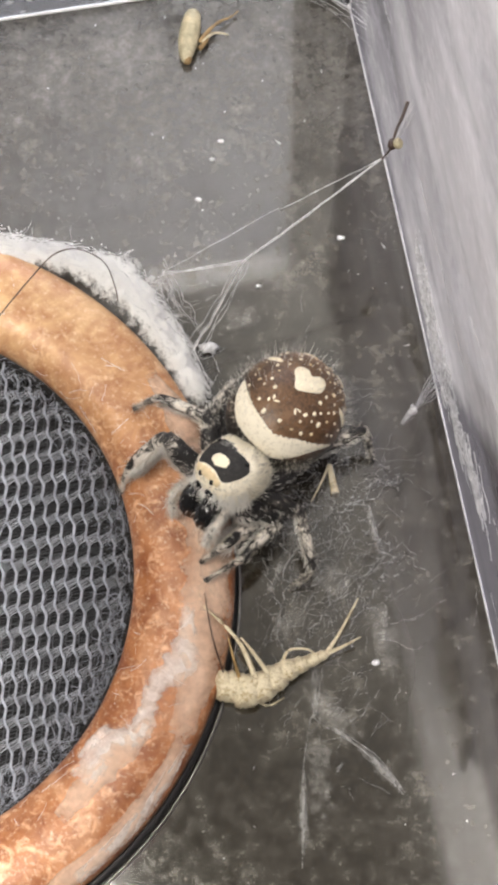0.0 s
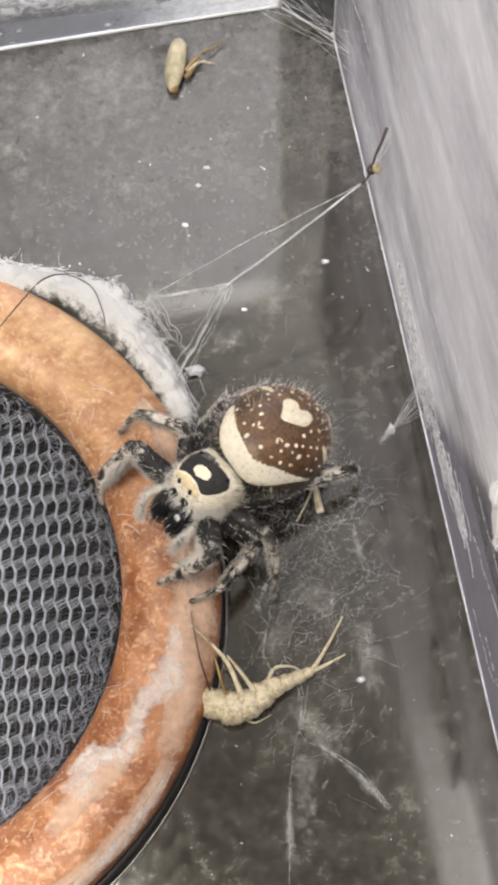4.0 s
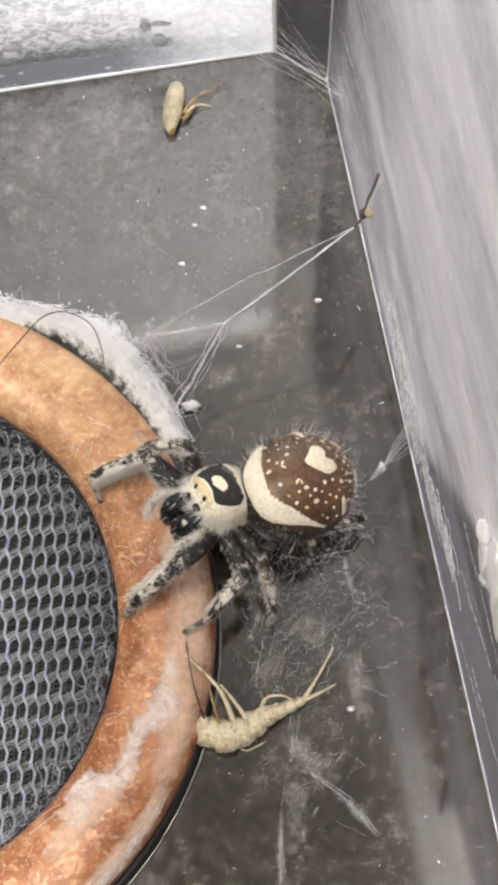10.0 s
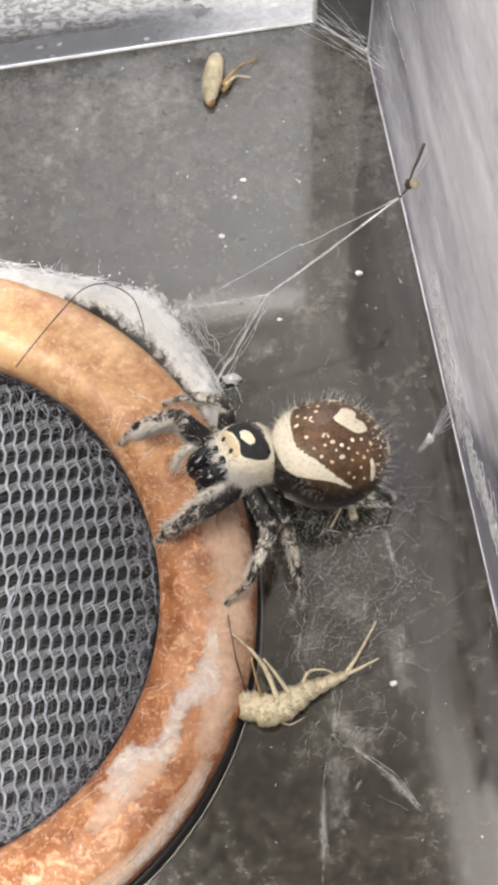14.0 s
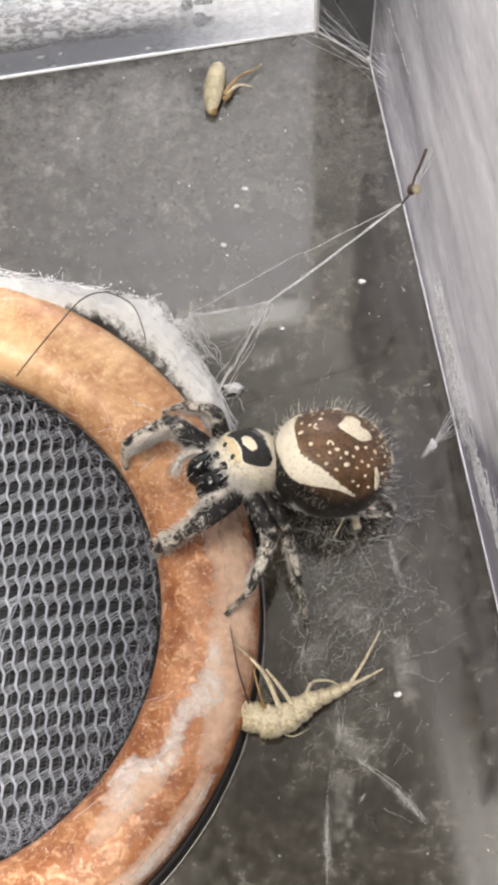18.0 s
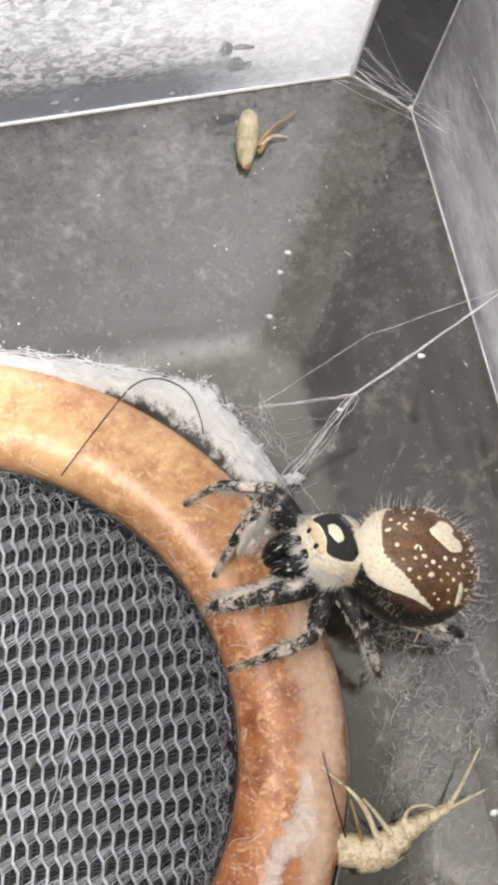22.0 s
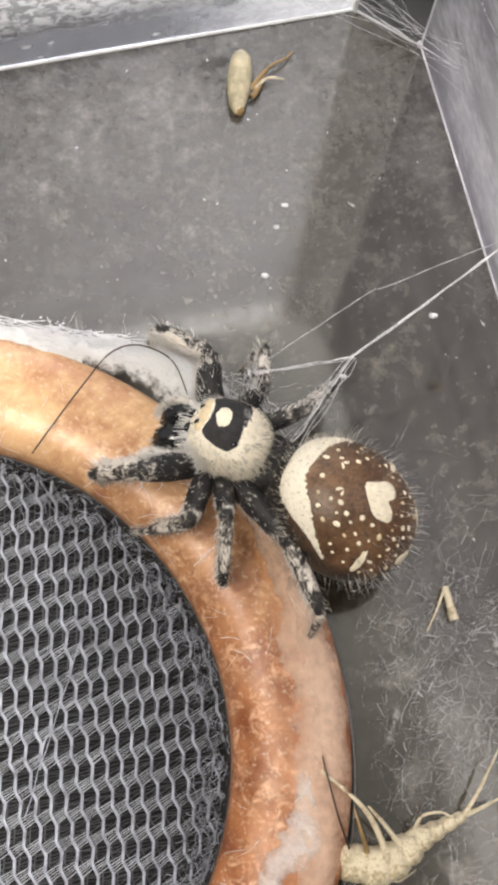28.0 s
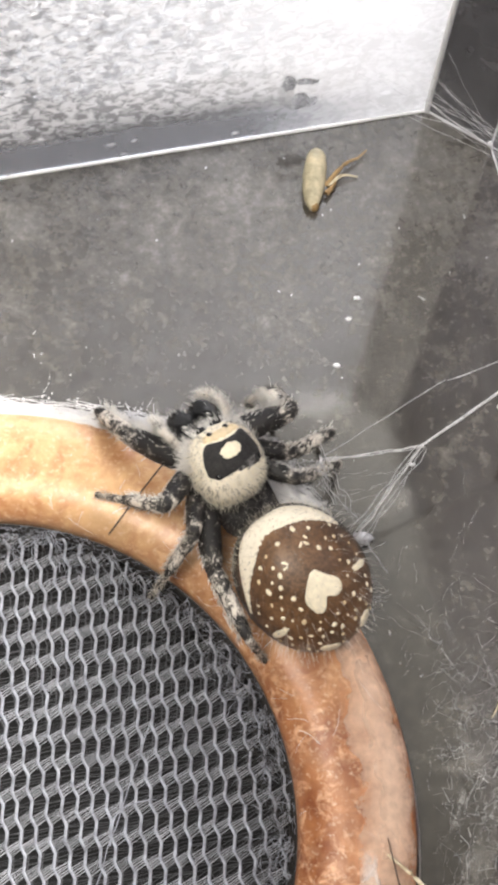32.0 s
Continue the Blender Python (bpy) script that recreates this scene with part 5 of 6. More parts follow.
# ---- how the spider moves ----
# seconds, place in millimetres, turn in degrees
HEAD = [
    (0, 1.98, -16.51, 5.37, 9.02, 23.86, 133.20),
    (0.5, 1.96, -16.25, 5.37, 10.22, 22.92, 134.61),
    (1, 1.82, -16.05, 5.37, 11.41, 21.98, 136.01),
    (1.5, 1.79, -16.07, 5.36, 12.60, 21.04, 137.43),
    (2, 1.50, -16.08, 5.36, 13.80, 20.10, 138.84),
    (2.5, 1.63, -16.36, 5.37, 14.49, 19.16, 136.80),
    (3, 1.35, -16.23, 5.38, 15.19, 18.22, 134.77),
    (3.5, 1.41, -16.00, 5.38, 17.02, 16.90, 132.08),
    (4.2, 1.55, -16.21, 5.38, 19.58, 15.06, 128.30),
    (4.8, 1.66, -16.20, 5.39, 21.78, 13.49, 125.07),
    (5.5, 1.90, -16.22, 5.39, 24.35, 11.65, 121.31),
    (6, 1.87, -16.18, 5.39, 26.18, 10.34, 118.62),
    (6.5, 1.96, -16.29, 5.39, 26.12, 9.98, 118.57),
    (7, 2.02, -16.29, 5.38, 26.06, 9.62, 118.52),
    (7.5, 2.34, -16.34, 5.39, 26.01, 9.27, 118.47),
    (8, 2.33, -16.24, 5.38, 25.95, 8.91, 118.42),
    (8.5, 2.41, -16.03, 5.39, 25.89, 9.55, 118.37),
    (9, 2.56, -15.89, 5.39, 25.84, 10.20, 118.32),
    (9.5, 2.37, -15.35, 5.40, 27.22, 12.90, 120.12),
    (10, 2.34, -15.13, 5.40, 28.61, 15.61, 121.92),
    (10.5, 2.28, -14.73, 5.41, 30.00, 18.32, 123.72),
    (11, 1.85, -14.41, 5.40, 31.39, 21.02, 125.52),
    (11.5, 1.70, -14.27, 5.41, 30.95, 21.63, 123.91),
    (12, 1.61, -14.26, 5.40, 30.52, 22.24, 122.30),
    (12.5, 1.59, -14.28, 5.40, 30.08, 22.85, 120.68),
    (13, 1.63, -14.32, 5.41, 29.64, 23.46, 119.07),
    (13.5, 1.59, -14.32, 5.41, 29.83, 22.77, 118.74),
    (14, 1.60, -14.32, 5.41, 30.03, 22.07, 118.42),
    (14.5, 1.61, -14.35, 5.40, 30.22, 21.37, 118.09),
    (15.2, 1.57, -14.31, 5.41, 30.49, 20.40, 117.62),
    (15.9, 1.55, -14.31, 5.41, 30.76, 19.42, 117.17),
    (16.5, 1.48, -14.30, 5.41, 30.99, 18.58, 116.77),
    (17, 1.52, -14.31, 5.41, 31.18, 17.89, 116.44),
    (17.5, 1.21, -14.38, 5.41, 31.94, 18.96, 117.68),
    (18, 1.53, -14.21, 5.42, 32.69, 20.01, 118.92),
    (18.5, 1.65, -14.03, 5.41, 33.45, 21.08, 120.16),
    (19, 1.81, -13.69, 5.42, 34.21, 22.15, 121.39),
    (19.5, 2.06, -13.95, 5.41, 33.18, 23.93, 122.11),
    (20, 2.22, -13.30, 5.42, 32.16, 25.72, 122.83),
    (20.5, 1.48, -13.45, 5.41, 28.43, 24.42, 115.65),
    (21, 0.97, -12.99, 5.40, 24.71, 23.12, 108.46),
    (21.5, 1.10, -13.08, 5.39, 25.51, 22.49, 106.52),
    (22, 1.21, -13.19, 5.38, 26.30, 21.86, 104.58),
    (22.5, 0.48, -13.14, 5.38, 22.95, 21.56, 99.14),
    (23, 0.04, -13.23, 5.36, 19.58, 21.25, 93.70),
    (23.5, -1.24, -13.02, 5.35, 12.17, 20.95, 88.87),
    (24, -1.53, -12.32, 5.34, 4.76, 20.64, 84.03),
    (24.5, -1.11, -11.75, 5.34, 3.80, 24.32, 82.12),
    (25, -0.78, -10.74, 5.33, 2.83, 28.01, 80.19),
    (25.5, -0.47, -10.59, 5.33, 2.68, 30.96, 79.55),
    (26, -0.55, -10.57, 5.33, 2.52, 33.92, 78.91),
    (26.5, -1.32, -10.74, 5.32, 2.82, 31.39, 75.99),
    (27.2, -1.77, -9.64, 5.32, 3.24, 27.86, 71.88),
    (27.9, -2.51, -9.14, 5.32, 3.66, 24.33, 67.79),
    (28.5, -2.83, -9.44, 5.33, 4.02, 21.30, 64.28),
    (29, -3.76, -8.41, 5.32, 6.52, 19.25, 61.36),
    (29.5, -3.92, -8.53, 5.31, 8.50, 21.94, 59.58),
    (30, -4.67, -8.35, 5.30, 10.49, 24.64, 57.81),
    (30.5, -5.76, -7.82, 5.27, 12.04, 21.03, 56.62),
    (31, -5.80, -7.67, 5.26, 13.58, 17.42, 50.65),
    (31.5, -5.74, -6.92, 5.24, 16.63, 16.51, 41.83),
    (32, -5.61, -6.39, 5.24, 19.68, 15.59, 33.00),
]
ABDOMEN = [
    (0, 4.54, -13.31, 4.43, 29.83, -12.56, 134.53),
    (0.5, 4.65, -13.31, 4.42, 30.00, -11.85, 133.87),
    (1, 4.56, -13.20, 4.41, 30.16, -11.14, 133.19),
    (1.5, 4.56, -13.19, 4.39, 30.32, -10.43, 132.53),
    (2, 4.43, -13.27, 4.38, 30.48, -9.72, 131.86),
    (2.5, 4.36, -13.39, 4.40, 30.58, -10.10, 130.62),
    (3, 4.27, -13.54, 4.42, 30.69, -10.48, 129.36),
    (3.5, 4.34, -13.65, 4.42, 31.18, -10.54, 127.60),
    (4.2, 4.68, -13.85, 4.42, 31.87, -10.64, 125.13),
    (4.8, 4.89, -14.01, 4.42, 32.47, -10.72, 123.02),
    (5.5, 5.27, -14.31, 4.43, 33.16, -10.82, 120.55),
    (6, 5.31, -14.32, 4.43, 33.66, -10.90, 118.79),
    (6.5, 5.41, -14.40, 4.43, 33.54, -11.35, 118.66),
    (7, 5.59, -14.44, 4.43, 33.42, -11.80, 118.53),
    (7.5, 5.85, -14.49, 4.43, 33.30, -12.25, 118.40),
    (8, 5.85, -14.42, 4.43, 33.18, -12.70, 118.28),
    (8.5, 5.84, -14.13, 4.44, 33.06, -13.15, 118.15),
    (9, 5.87, -14.02, 4.43, 32.94, -13.61, 118.02),
    (9.5, 5.94, -14.15, 4.43, 32.57, -8.64, 117.08),
    (10, 6.12, -14.37, 4.43, 32.21, -3.69, 116.13),
    (10.5, 6.05, -14.22, 4.42, 31.84, 1.27, 115.19),
    (11, 5.80, -13.83, 4.42, 31.47, 6.23, 114.24),
    (11.5, 5.71, -13.79, 4.44, 31.71, 7.26, 113.51),
    (12, 5.65, -13.97, 4.45, 31.94, 8.30, 112.78),
    (12.5, 5.60, -14.03, 4.46, 32.17, 9.33, 112.04),
    (13, 5.61, -14.04, 4.46, 32.42, 10.38, 111.32),
    (13.5, 5.60, -14.09, 4.47, 32.46, 10.26, 111.34),
    (14, 5.55, -14.06, 4.46, 32.51, 10.13, 111.37),
    (14.5, 5.53, -14.09, 4.46, 32.57, 10.01, 111.40),
    (15.2, 5.55, -14.06, 4.46, 32.64, 9.85, 111.45),
    (15.9, 5.54, -14.07, 4.45, 32.72, 9.68, 111.49),
    (16.5, 5.47, -14.09, 4.45, 32.77, 9.53, 111.52),
    (17, 5.51, -14.08, 4.45, 32.83, 9.41, 111.55),
    (17.5, 5.31, -14.27, 4.44, 33.49, 9.74, 111.19),
    (18, 5.58, -14.06, 4.44, 34.15, 10.06, 110.83),
    (18.5, 5.48, -14.02, 4.44, 34.80, 10.38, 110.47),
    (19, 5.48, -13.82, 4.44, 35.47, 10.70, 110.10),
    (19.5, 5.53, -13.89, 4.44, 34.57, 14.21, 110.73),
    (20, 5.60, -13.36, 4.43, 33.67, 17.71, 111.35),
    (20.5, 5.51, -13.94, 4.44, 30.83, 15.74, 104.58),
    (21, 5.12, -13.69, 4.44, 28.00, 13.75, 97.81),
    (21.5, 5.07, -13.89, 4.43, 28.81, 13.38, 96.53),
    (22, 5.01, -13.92, 4.41, 29.61, 13.00, 95.24),
    (22.5, 4.61, -14.02, 4.40, 28.99, 5.44, 87.42),
    (23, 4.41, -14.38, 4.39, 28.36, -2.11, 79.60),
    (23.5, 3.66, -14.27, 4.40, 24.95, -0.05, 77.24),
    (24, 3.49, -13.63, 4.40, 21.53, 2.02, 74.87),
    (24.5, 3.70, -13.29, 4.41, 24.67, 8.03, 73.28),
    (25, 4.03, -12.83, 4.43, 27.83, 14.04, 71.68),
    (25.5, 4.25, -12.83, 4.44, 28.38, 13.54, 70.01),
    (26, 4.13, -12.83, 4.46, 28.93, 13.04, 68.34),
    (26.5, 3.18, -13.64, 4.48, 28.12, 11.01, 66.19),
    (27.2, 2.80, -12.36, 4.50, 26.98, 8.17, 63.17),
    (27.9, 2.03, -12.09, 4.52, 25.84, 5.33, 60.15),
    (28.5, 1.63, -12.74, 4.54, 24.86, 2.90, 57.57),
    (29, 0.82, -11.65, 4.55, 24.04, 0.87, 55.41),
    (29.5, 0.45, -12.01, 4.55, 23.32, 3.73, 54.04),
    (30, -0.33, -11.93, 4.56, 22.60, 6.60, 52.67),
    (30.5, -1.55, -11.80, 4.55, 25.73, 3.85, 50.39),
    (31, -1.58, -11.59, 4.53, 26.67, -1.72, 47.72),
    (31.5, -2.32, -11.42, 4.53, 26.82, -6.52, 39.65),
    (32, -2.50, -11.25, 4.52, 26.98, -11.31, 31.58),
]
# where each knee is held and each foot stands: seconds and place in millimetres
KNEES = {
    "L1": [(0, 3.34, -18.11, 2.64), (3, 2.49, -20.03, 7.07), (6, -0.21, -19.77, 6.8), (9, 0.12, -19.37, 6.44), (10, 0.09, -18.95, 6.16), (11, 2.83, -18.17, 7.31), (12, -1.13, -17.63, 5.74), (13, -1.26, -17.59, 5.67), (17, -1.1, -17.85, 6.38), (18, -1.09, -17.77, 6.24), (19, 1.27, -18.08, 6.78), (20, 3.36, -15.15, 3.35), (21, -2.52, -15.49, 5.6), (22, -2.34, -15.42, 6.37), (23, -3.93, -14.82, 5.32), (24, -5.11, -15.14, 5.58), (25, -2.81, -14.32, 6.81), (26, -3.98, -13.02, 6.88), (29, -7.32, -9.97, 7.04), (30, -8.7, -7.97, 6.61), (31, -9.9, -7.42, 6.66), (32, -9.69, -4.65, 4.31)],
    "L2": [(0, 4.15, -18.43, 3.17), (3, 3.52, -18.27, 3.17), (6, 3.59, -19.47, 5.93), (9, 4.04, -19.52, 5.35), (11, 2.96, -18.3, 4.87), (13, 2.79, -18.14, 4.96), (17, 2.7, -18.06, 4.78), (18, 2.7, -18.06, 4.78), (19, 0.65, -17.29, 4.48), (20, 1.95, -17.23, 4.62), (21, 0.34, -17.02, 4.9), (22, 0.05, -17.14, 5.33), (23, -1.21, -17.13, 5.51), (24, -1.6, -16.17, 5.75), (25, -1.26, -13.99, 7.03), (26, -1.7, -14.49, 5.57), (29, -5.25, -11.87, 5.9), (30, -6.15, -10.95, 3.17), (31, -7.27, -10.71, 6.19), (32, -8.2, -8.54, 6.34)],
    "L3": [(0, 5.18, -18.16, 3.68), (3, 4.55, -18.7, 5.06), (6, 4.5, -18.98, 5.25), (9, 5.01, -18.93, 5.09), (11, 3.98, -17.83, 4.57), (13, 3.58, -17.68, 4.14), (17, 3.45, -17.66, 4.12), (18, 3.45, -17.66, 4.12), (19, 3.44, -17.36, 4.54), (20, 3.79, -17.02, 4.69), (21, 2.26, -16.84, 4.78), (22, 2.54, -17.02, 4.96), (23, 1.39, -16.99, 4.97), (24, -0.32, -16.11, 5.34), (25, -0.38, -14.8, 4.86), (26, -0.64, -14.61, 4.75), (29, -3.73, -11.56, 6.77), (30, -4.95, -11.55, 3.28), (31, -6.47, -11.35, 5.53), (32, -7.02, -9.61, 5.68)],
    "L4": [(0, 5.63, -15.15, 3.32), (3, 5.53, -15.47, 3.42), (6, 6.17, -16.79, 5.15), (9, 6.8, -16.73, 5.48), (11, 5.77, -16.16, 3.02), (13, 5.66, -16.05, 3.4), (17, 5.63, -16.65, 4.76), (19, 5.25, -15.85, 2.71), (20, 5.75, -15.59, 2.9), (21, 4.75, -16.04, 4.67), (22, 4.53, -15.98, 3.13), (23, 3.37, -16.67, 5.19), (24, 2.03, -15.27, 4.2), (25, 2.23, -14.4, 4.23), (26, 2.33, -14.3, 4.25), (29, -1.8, -12.66, 5.55), (30, -2.71, -12.54, 4.91), (31, -4.66, -12.09, 4), (32, -6.2, -10.94, 4.98)],
    "R1": [(0, -1.21, -14.97, 5.86), (3, -2.53, -14.94, 5.5), (6, 0.27, -12.83, 4.72), (9, 0.36, -12.69, 4.09), (11, -2.17, -14.09, 6.43), (12, -2.02, -13.34, 6.39), (13, -1.88, -12.59, 6.35), (17, -2.26, -12.28, 5.95), (19, -2.28, -12.34, 5.95), (20, -2.02, -12.18, 5.55), (21, -1.46, -9.67, 4.45), (22, -1.69, -11.09, 6.72), (23, -2.63, -9.86, 3.9), (24, -3.32, -8.79, 5.4), (25, -2.73, -7.21, 3.5), (26, -2.76, -7.24, 3.68), (29, -3.17, -4.38, 4.48), (30, -3, -5.08, 3.82), (31, -3.77, -4.34, 4.58), (32, -2.61, -3.81, 4.51)],
    "R2": [(0, 0.72, -13.78, 5.03), (3, 0.06, -13.5, 5.26), (6, 1.43, -13.01, 4.75), (9, 1.33, -12.66, 5.11), (11, 0.32, -12.94, 6.82), (13, 0.61, -11.75, 5.98), (17, 0.05, -11.93, 6.42), (19, -0.15, -11.85, 6.57), (20, -0.26, -11.65, 6.24), (21, -0.26, -9.85, 3.64), (22, -0.96, -10.22, 4.86), (23, 0.66, -10.12, 4.81), (24, -0.39, -9.23, 4.14), (25, 0.15, -7.91, 2.96), (26, 0.39, -7.88, 2.89), (29, -1.46, -6.17, 3.7), (30, -2.25, -6.64, 3.42), (31, -3.09, -6.37, 3.51), (32, -2.57, -5.45, 3.6)],
    "R3": [(0, 0.69, -13.36, 3.86), (3, 0.73, -12.95, 3.77), (6, 1.89, -13.02, 3.18), (9, 3.77, -13.74, 2.91), (11, 3.41, -13.24, 2.89), (13, 3.34, -13.32, 2.83), (17, 3.18, -13.3, 2.89), (19, 3.38, -12.96, 2.78), (20, 3.78, -12.53, 2.63), (21, 2.87, -12.61, 2.82), (22, 3.05, -12.86, 2.71), (23, 2.02, -10.92, 4.87), (24, 0.81, -10.12, 3.19), (25, 1.79, -8.92, 3.22), (26, 1.74, -8.54, 3.06), (29, -0.58, -7.8, 4.53), (30, -1.57, -8.14, 4.26), (31, -2.55, -7.18, 4.37), (32, -2.42, -6.91, 4.38)],
    "R4": [(0, 1.66, -12.22, 3.31), (3, 1.68, -11.89, 3.79), (6, 2.8, -12.01, 3.32), (9, 5.12, -13.59, 2.49), (11, 4.73, -13.37, 2.6), (13, 4.66, -13.54, 2.55), (17, 4.48, -13.56, 2.59), (19, 4.67, -13.29, 2.5), (20, 5.1, -12.87, 2.35), (21, 4.1, -13.06, 2.59), (22, 4.27, -13.37, 2.47), (23, 3.42, -11.24, 5.11), (24, 2.42, -10.68, 5.07), (25, 2.74, -9.15, 5.8), (26, 2.97, -9.14, 5.74), (29, -0.23, -10.01, 2.97), (30, -1.33, -10.24, 2.92), (31, -2.56, -9.72, 2.95), (32, -3.07, -9.17, 2.91)],
}
FEET = {
    "L1": [(0, 0.37, -20.33, 2.56), (3, -0.66, -20.46, 2.62), (6, -2.16, -20.19, 2.34), (9, -2.49, -20.02, 2.14), (10, -2.54, -20.41, 2.1), (11, 0.8, -18.33, 2.4), (12, -3.31, -17.89, 1.46), (13, -3.41, -17.76, 0.68), (17, -3.23, -18.03, 1.6), (18, -3.23, -18.03, 1.6), (19, -1.93, -17.77, 2.52), (20, -1.58, -17.12, 2.6), (21, -4.6, -15.17, 0.68), (22, -4.28, -15.03, 1.54), (23, -5.44, -14.22, 0.68), (24, -6.73, -15.6, 0.68), (25, -3.55, -16.25, 1.88), (26, -5.38, -12.84, 1.86), (29, -8.7, -8.84, 2.34), (30, -10.6, -5.69, 2.62), (31, -11.65, -5.4, 2.62), (32, -10.54, -2.82, 0.04)],
    "L2": [(0, 0.58, -21.24, 2.52), (3, 0.57, -21.25, 2.52), (6, 0.49, -21.57, 2.54), (9, 0.52, -21.47, 2.54), (11, 0.42, -21.28, 2.56), (13, 0.47, -21.27, 2.54), (17, 0.36, -21.28, 2.56), (18, 0.36, -21.28, 2.56), (19, -2.61, -20.61, 2.02), (20, -1.67, -20.49, 2.5), (21, -3.62, -16.12, 1.86), (22, -3.29, -17.82, 1.56), (23, -3.34, -17.89, 0.94), (24, -3.29, -17.95, 1.46), (25, -2.3, -15.65, 2.56), (26, -4.26, -15.19, 1.2), (29, -7.49, -10.8, 1.46), (30, -8.82, -10.69, 0.68), (31, -9.04, -9.62, 1.44), (32, -11.24, -6.75, 2.56)],
    "L3": [(0, 4.73, -21.21, 0.04), (3, 4.67, -21.01, 0.04), (6, 4.01, -20.82, 0.04), (9, 4.71, -20.65, 0.04), (11, 4.65, -20.41, 0.04), (13, 4.48, -21.48, 0.04), (17, 4.38, -21.53, 0.04), (18, 4.38, -21.53, 0.04), (19, 1.31, -21.32, 2.24), (20, 1.56, -21.12, 2.08), (21, 1.44, -21.18, 2.16), (22, 3.3, -18.2, 0.04), (23, 2.37, -18.19, 0.04), (24, -2.48, -18.45, 2.26), (25, -2.92, -18.75, 1.88), (26, -2.96, -18.74, 1.84), (29, -3.15, -12.15, 2.62), (30, -7.21, -14.15, 0.68), (31, -8.83, -11.59, 0.68), (32, -8.97, -11.01, 0.68)],
    "L4": [(0, 8.95, -14.68, 0.04), (3, 8.93, -14.72, 0.04), (6, 9.14, -15.13, 0.04), (9, 9.21, -15.1, 0.04), (11, 9.16, -15.05, 0.04), (13, 9.12, -15.04, 0.04), (17, 9.03, -15.06, 0.04), (19, 8.83, -15.01, 0.04), (20, 9.29, -14.92, 0.04), (21, 8.68, -15.45, 0.04), (22, 8.44, -15.98, 0.04), (23, 5.24, -17.78, 0.04), (24, 5.12, -18.3, 0.04), (25, 5.04, -18.08, 0.04), (26, 5.13, -18.26, 0.04), (29, -1.2, -16.62, 2.62), (30, -1.25, -16.77, 2.62), (31, -1.4, -16.64, 2.62), (32, -4.13, -14.3, 2.14)],
    "R1": [(0, -3.69, -16.55, 1.46), (3, -4.1, -16.52, 0.68), (6, -4.11, -14.45, 2.1), (9, -3.24, -14.7, 2.44), (11, -4.69, -14.08, 1.72), (12, -5.77, -12.64, 1.46), (13, -5.14, -12.61, 2.16), (17, -5.14, -13.43, 1.64), (19, -4.64, -13.47, 2.12), (20, -4.74, -12.8, 2.3), (21, -5.9, -11.55, 2.22), (22, -3.83, -13.61, 2.44), (23, -7.74, -9.07, 2.46), (24, -7.81, -8.48, 2.56), (25, -7.79, -8.46, 2.58), (26, -7.78, -8.51, 2.56), (29, -4.81, -2.33, 0.04), (30, -4.79, -2.17, 0.04), (31, -5.09, -1.93, 0.04), (32, -4.3, -1.71, 0.04)],
    "R2": [(0, -3.02, -12.52, 2.62), (3, -3.07, -12.56, 2.62), (6, -3.18, -12.77, 2.62), (9, -3.08, -13.04, 2.6), (11, -1.85, -11.89, 2.5), (13, -2.86, -10.72, 2.54), (17, -2.96, -10.7, 2.54), (19, -2.88, -10.62, 2.52), (20, -2.86, -10.69, 2.54), (21, -5.17, -10.16, 2.62), (22, -4.99, -10.2, 2.62), (23, 0.6, -8.49, 0.04), (24, -2.1, -7.09, 0.04), (25, -3.2, -5.51, 0.04), (26, -3.14, -5.6, 0.04), (29, -0.72, -4.27, 0.04), (30, -1.46, -5.04, 0.04), (31, -2.17, -4.48, 0.04), (32, -1.32, -3.64, 0.04)],
    "R3": [(0, 2.95, -11.62, 0.04), (3, 2.76, -11.22, 0.04), (6, 4.03, -11.52, 0.04), (9, 5.27, -12.62, 0.04), (11, 5.2, -12.43, 0.04), (13, 5.01, -12.64, 0.04), (17, 4.91, -12.68, 0.04), (19, 4.88, -12.42, 0.04), (20, 5, -11.96, 0.04), (21, 4.52, -12.29, 0.04), (22, 4.41, -12.52, 0.04), (23, 2.41, -8.44, 0.04), (24, 2.05, -8.18, 0.04), (25, 2.41, -7.34, 0.04), (26, 3.36, -6.39, 0.04), (29, 1.25, -6.02, 0.04), (30, 0.72, -6.37, 0.04), (31, -0.59, -4.75, 0.04), (32, -0.27, -4.81, 0.04)],
    "R4": [(0, 5.04, -10.72, 0.04), (3, 5.05, -10.88, 0.04), (6, 6.36, -11.93, 0.04), (9, 7.17, -13.12, 0.04), (11, 7.1, -12.93, 0.04), (13, 6.91, -13.14, 0.04), (17, 6.81, -13.18, 0.04), (19, 6.78, -12.92, 0.04), (20, 6.9, -12.46, 0.04), (21, 6.42, -12.79, 0.04), (22, 6.31, -13.02, 0.04), (23, 6.36, -12.46, 0.04), (24, 5.45, -9.76, 0.04), (25, 4.5, -7.84, 0.04), (26, 4.87, -7.71, 0.04), (29, 2.32, -10.45, 0.04), (30, 1.17, -10.73, 0.04), (31, -0.08, -10.39, 0.04), (32, -1, -10.05, 0.04)],
}


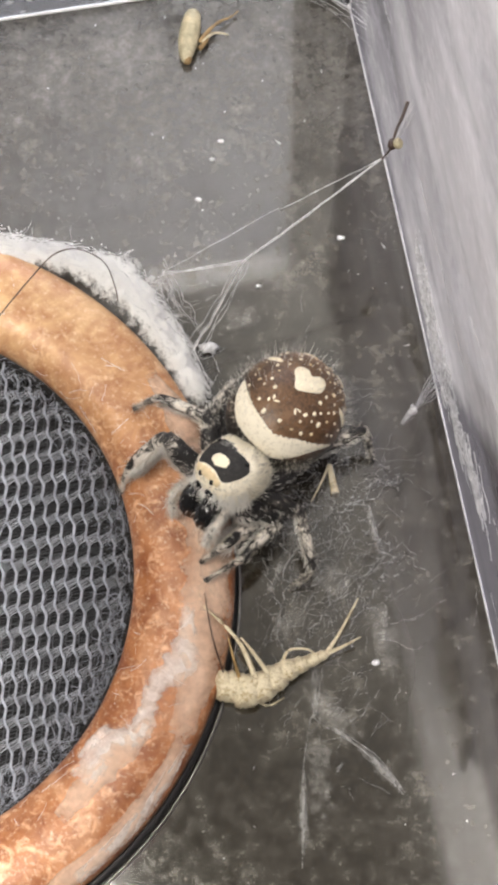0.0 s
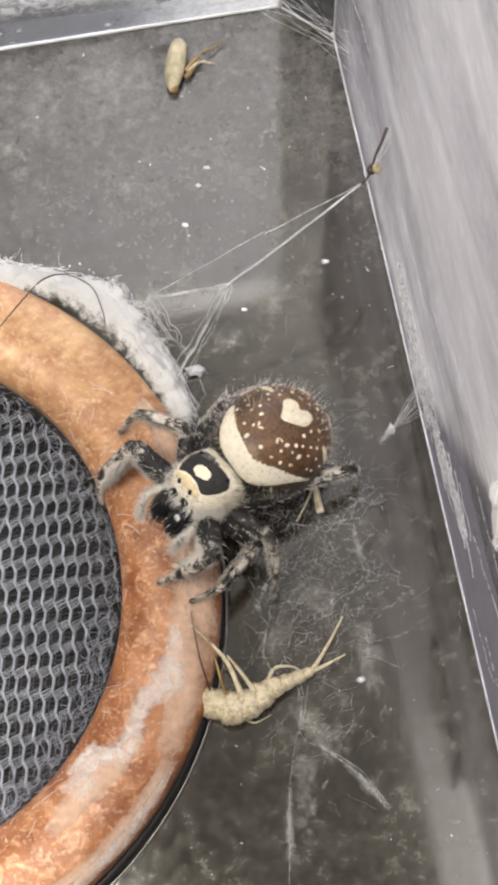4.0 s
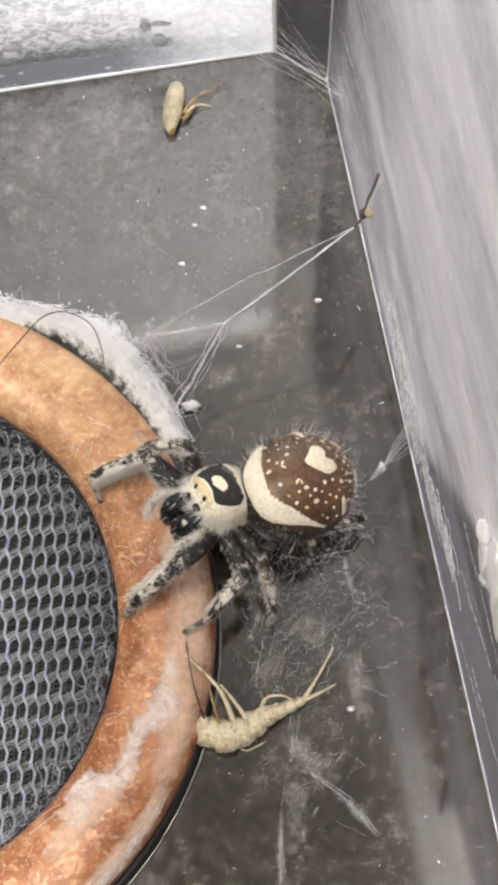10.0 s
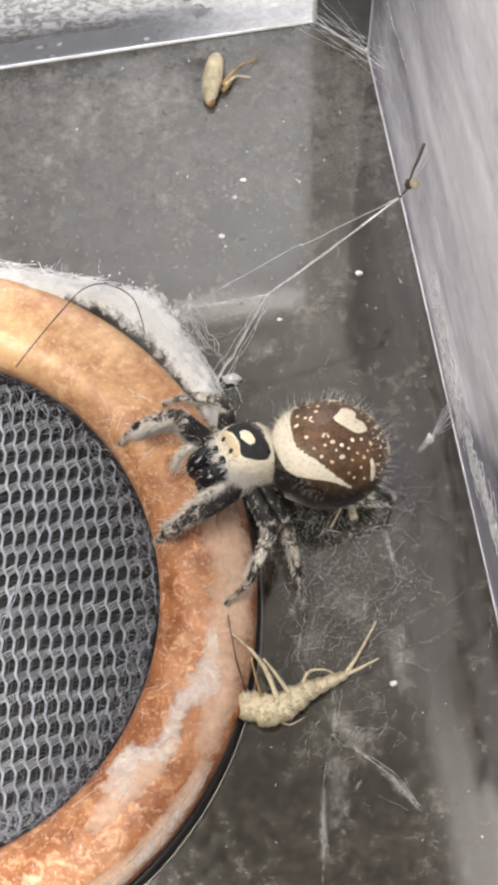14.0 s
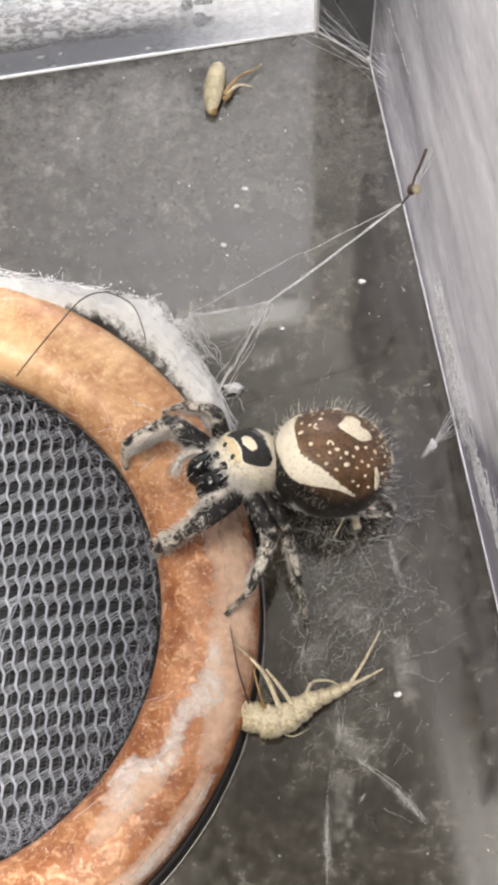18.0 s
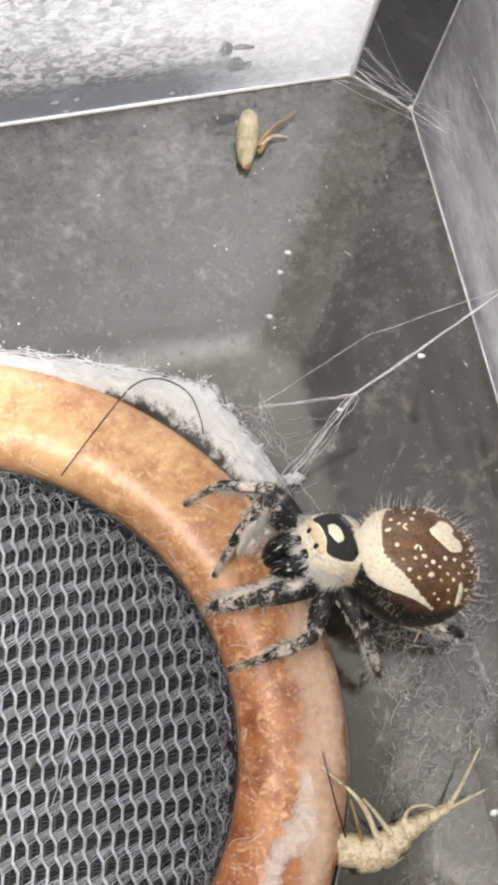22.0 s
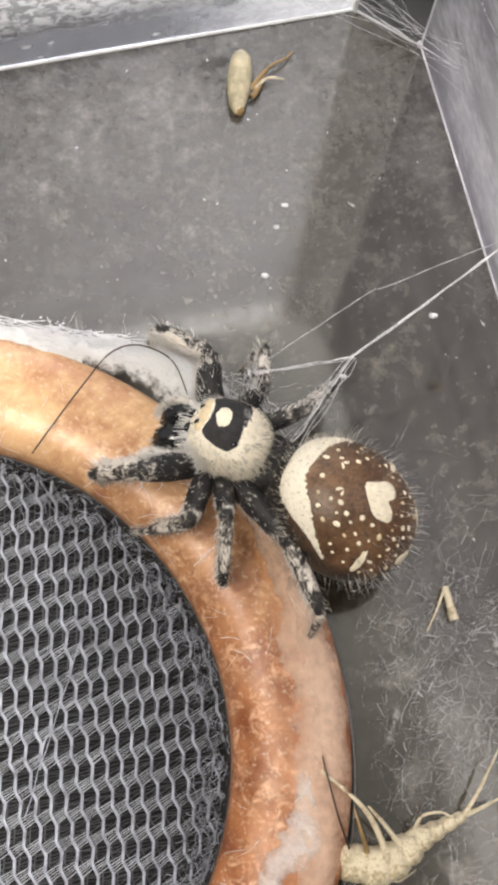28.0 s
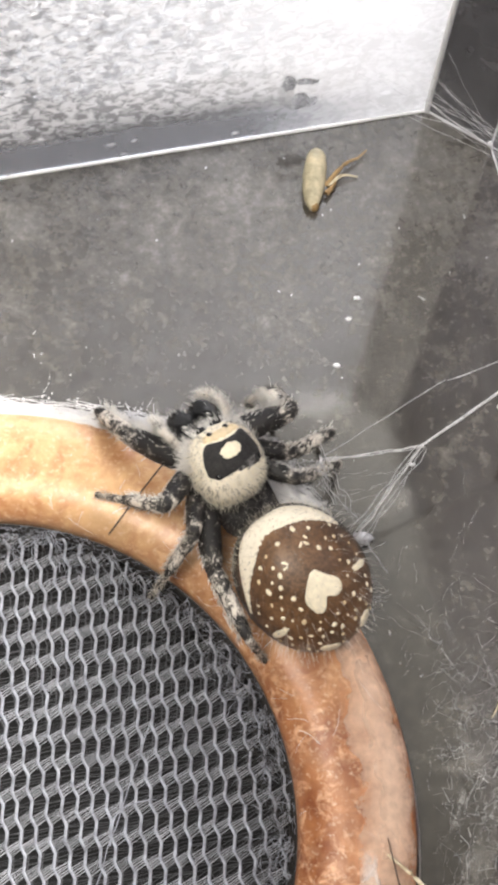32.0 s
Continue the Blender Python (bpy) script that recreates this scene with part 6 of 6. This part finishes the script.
def between(rows, t):
    if t <= rows[0][0]:
        return rows[0][1:]
    for a, b in zip(rows, rows[1:]):
        if t <= b[0]:
            f = (t - a[0]) / (b[0] - a[0])
            f = f * f * (3 - 2 * f)
            return [x + (y - x) * f for x, y in zip(a[1:], b[1:])]
    return rows[-1][1:]


def stand(row):
    t, x, y, z, a, b, c = row
    return pose(x * MM, y * MM, z * MM, a, b, c)


def limb(a, b, up):
    """A pose at a whose y axis points to b and whose z axis leans to up."""
    y = (b - a).normalized()
    x = y.cross(up).normalized()
    z = x.cross(y)
    m = Matrix((x, y, z)).transposed().to_4x4()
    m.translation = a
    return m


def motions():
    times = [r[0] for r in HEAD]
    heads = {r[0]: stand(r) for r in HEAD}
    bellies = {r[0]: stand(r) for r in ABDOMEN}
    walk(spider, [(t, heads[t]) for t in times])
    walk(abdomen, [(t, heads[t].inverted() @ bellies[t]) for t in times])
    for key, (upper, middle, lower, hip, lu, lt, lm) in LEGS.items():
        rows_u, rows_m, rows_l = [], [], []
        h = Vector(hip) * MM
        for t in times:
            m = heads[t].inverted()
            rise = m.to_3x3() @ Vector((0, 0, 1))
            foot = m @ (Vector(between(FEET[key], t)) * MM)
            knee = h + (m @ (Vector(between(KNEES[key], t)) * MM) - h).normalized() * lu * MM
            # bend the shin and the foot joint between the knee and the foot
            d = foot - knee
            far = min(max(d.length, abs(lt - lm) * MM * 1.2), (lt + lm) * MM * 0.995)
            along = d.normalized()
            c = (far * far + (lt * MM) ** 2 - (lm * MM) ** 2) / (2 * far * lt * MM)
            side = (knee - h) - along * (knee - h).dot(along)
            up = rise * 1.0 + side.normalized() * 0.5
            up = (up - along * up.dot(along)).normalized()
            ankle = knee + along * (lt * MM * c) + up * (lt * MM * math.sqrt(max(0.0, 1 - c * c)))
            rows_u.append((t, limb(h, knee, rise + Vector((0, 0, 0.1)))))
            rows_m.append((t, limb(knee, ankle, rise + up * 0.3)))
            rows_l.append((t, limb(ankle, knee + along * far, rise + up * 0.3)))
        walk(upper, rows_u)
        walk(middle, rows_m)
        walk(lower, rows_l)


motions()
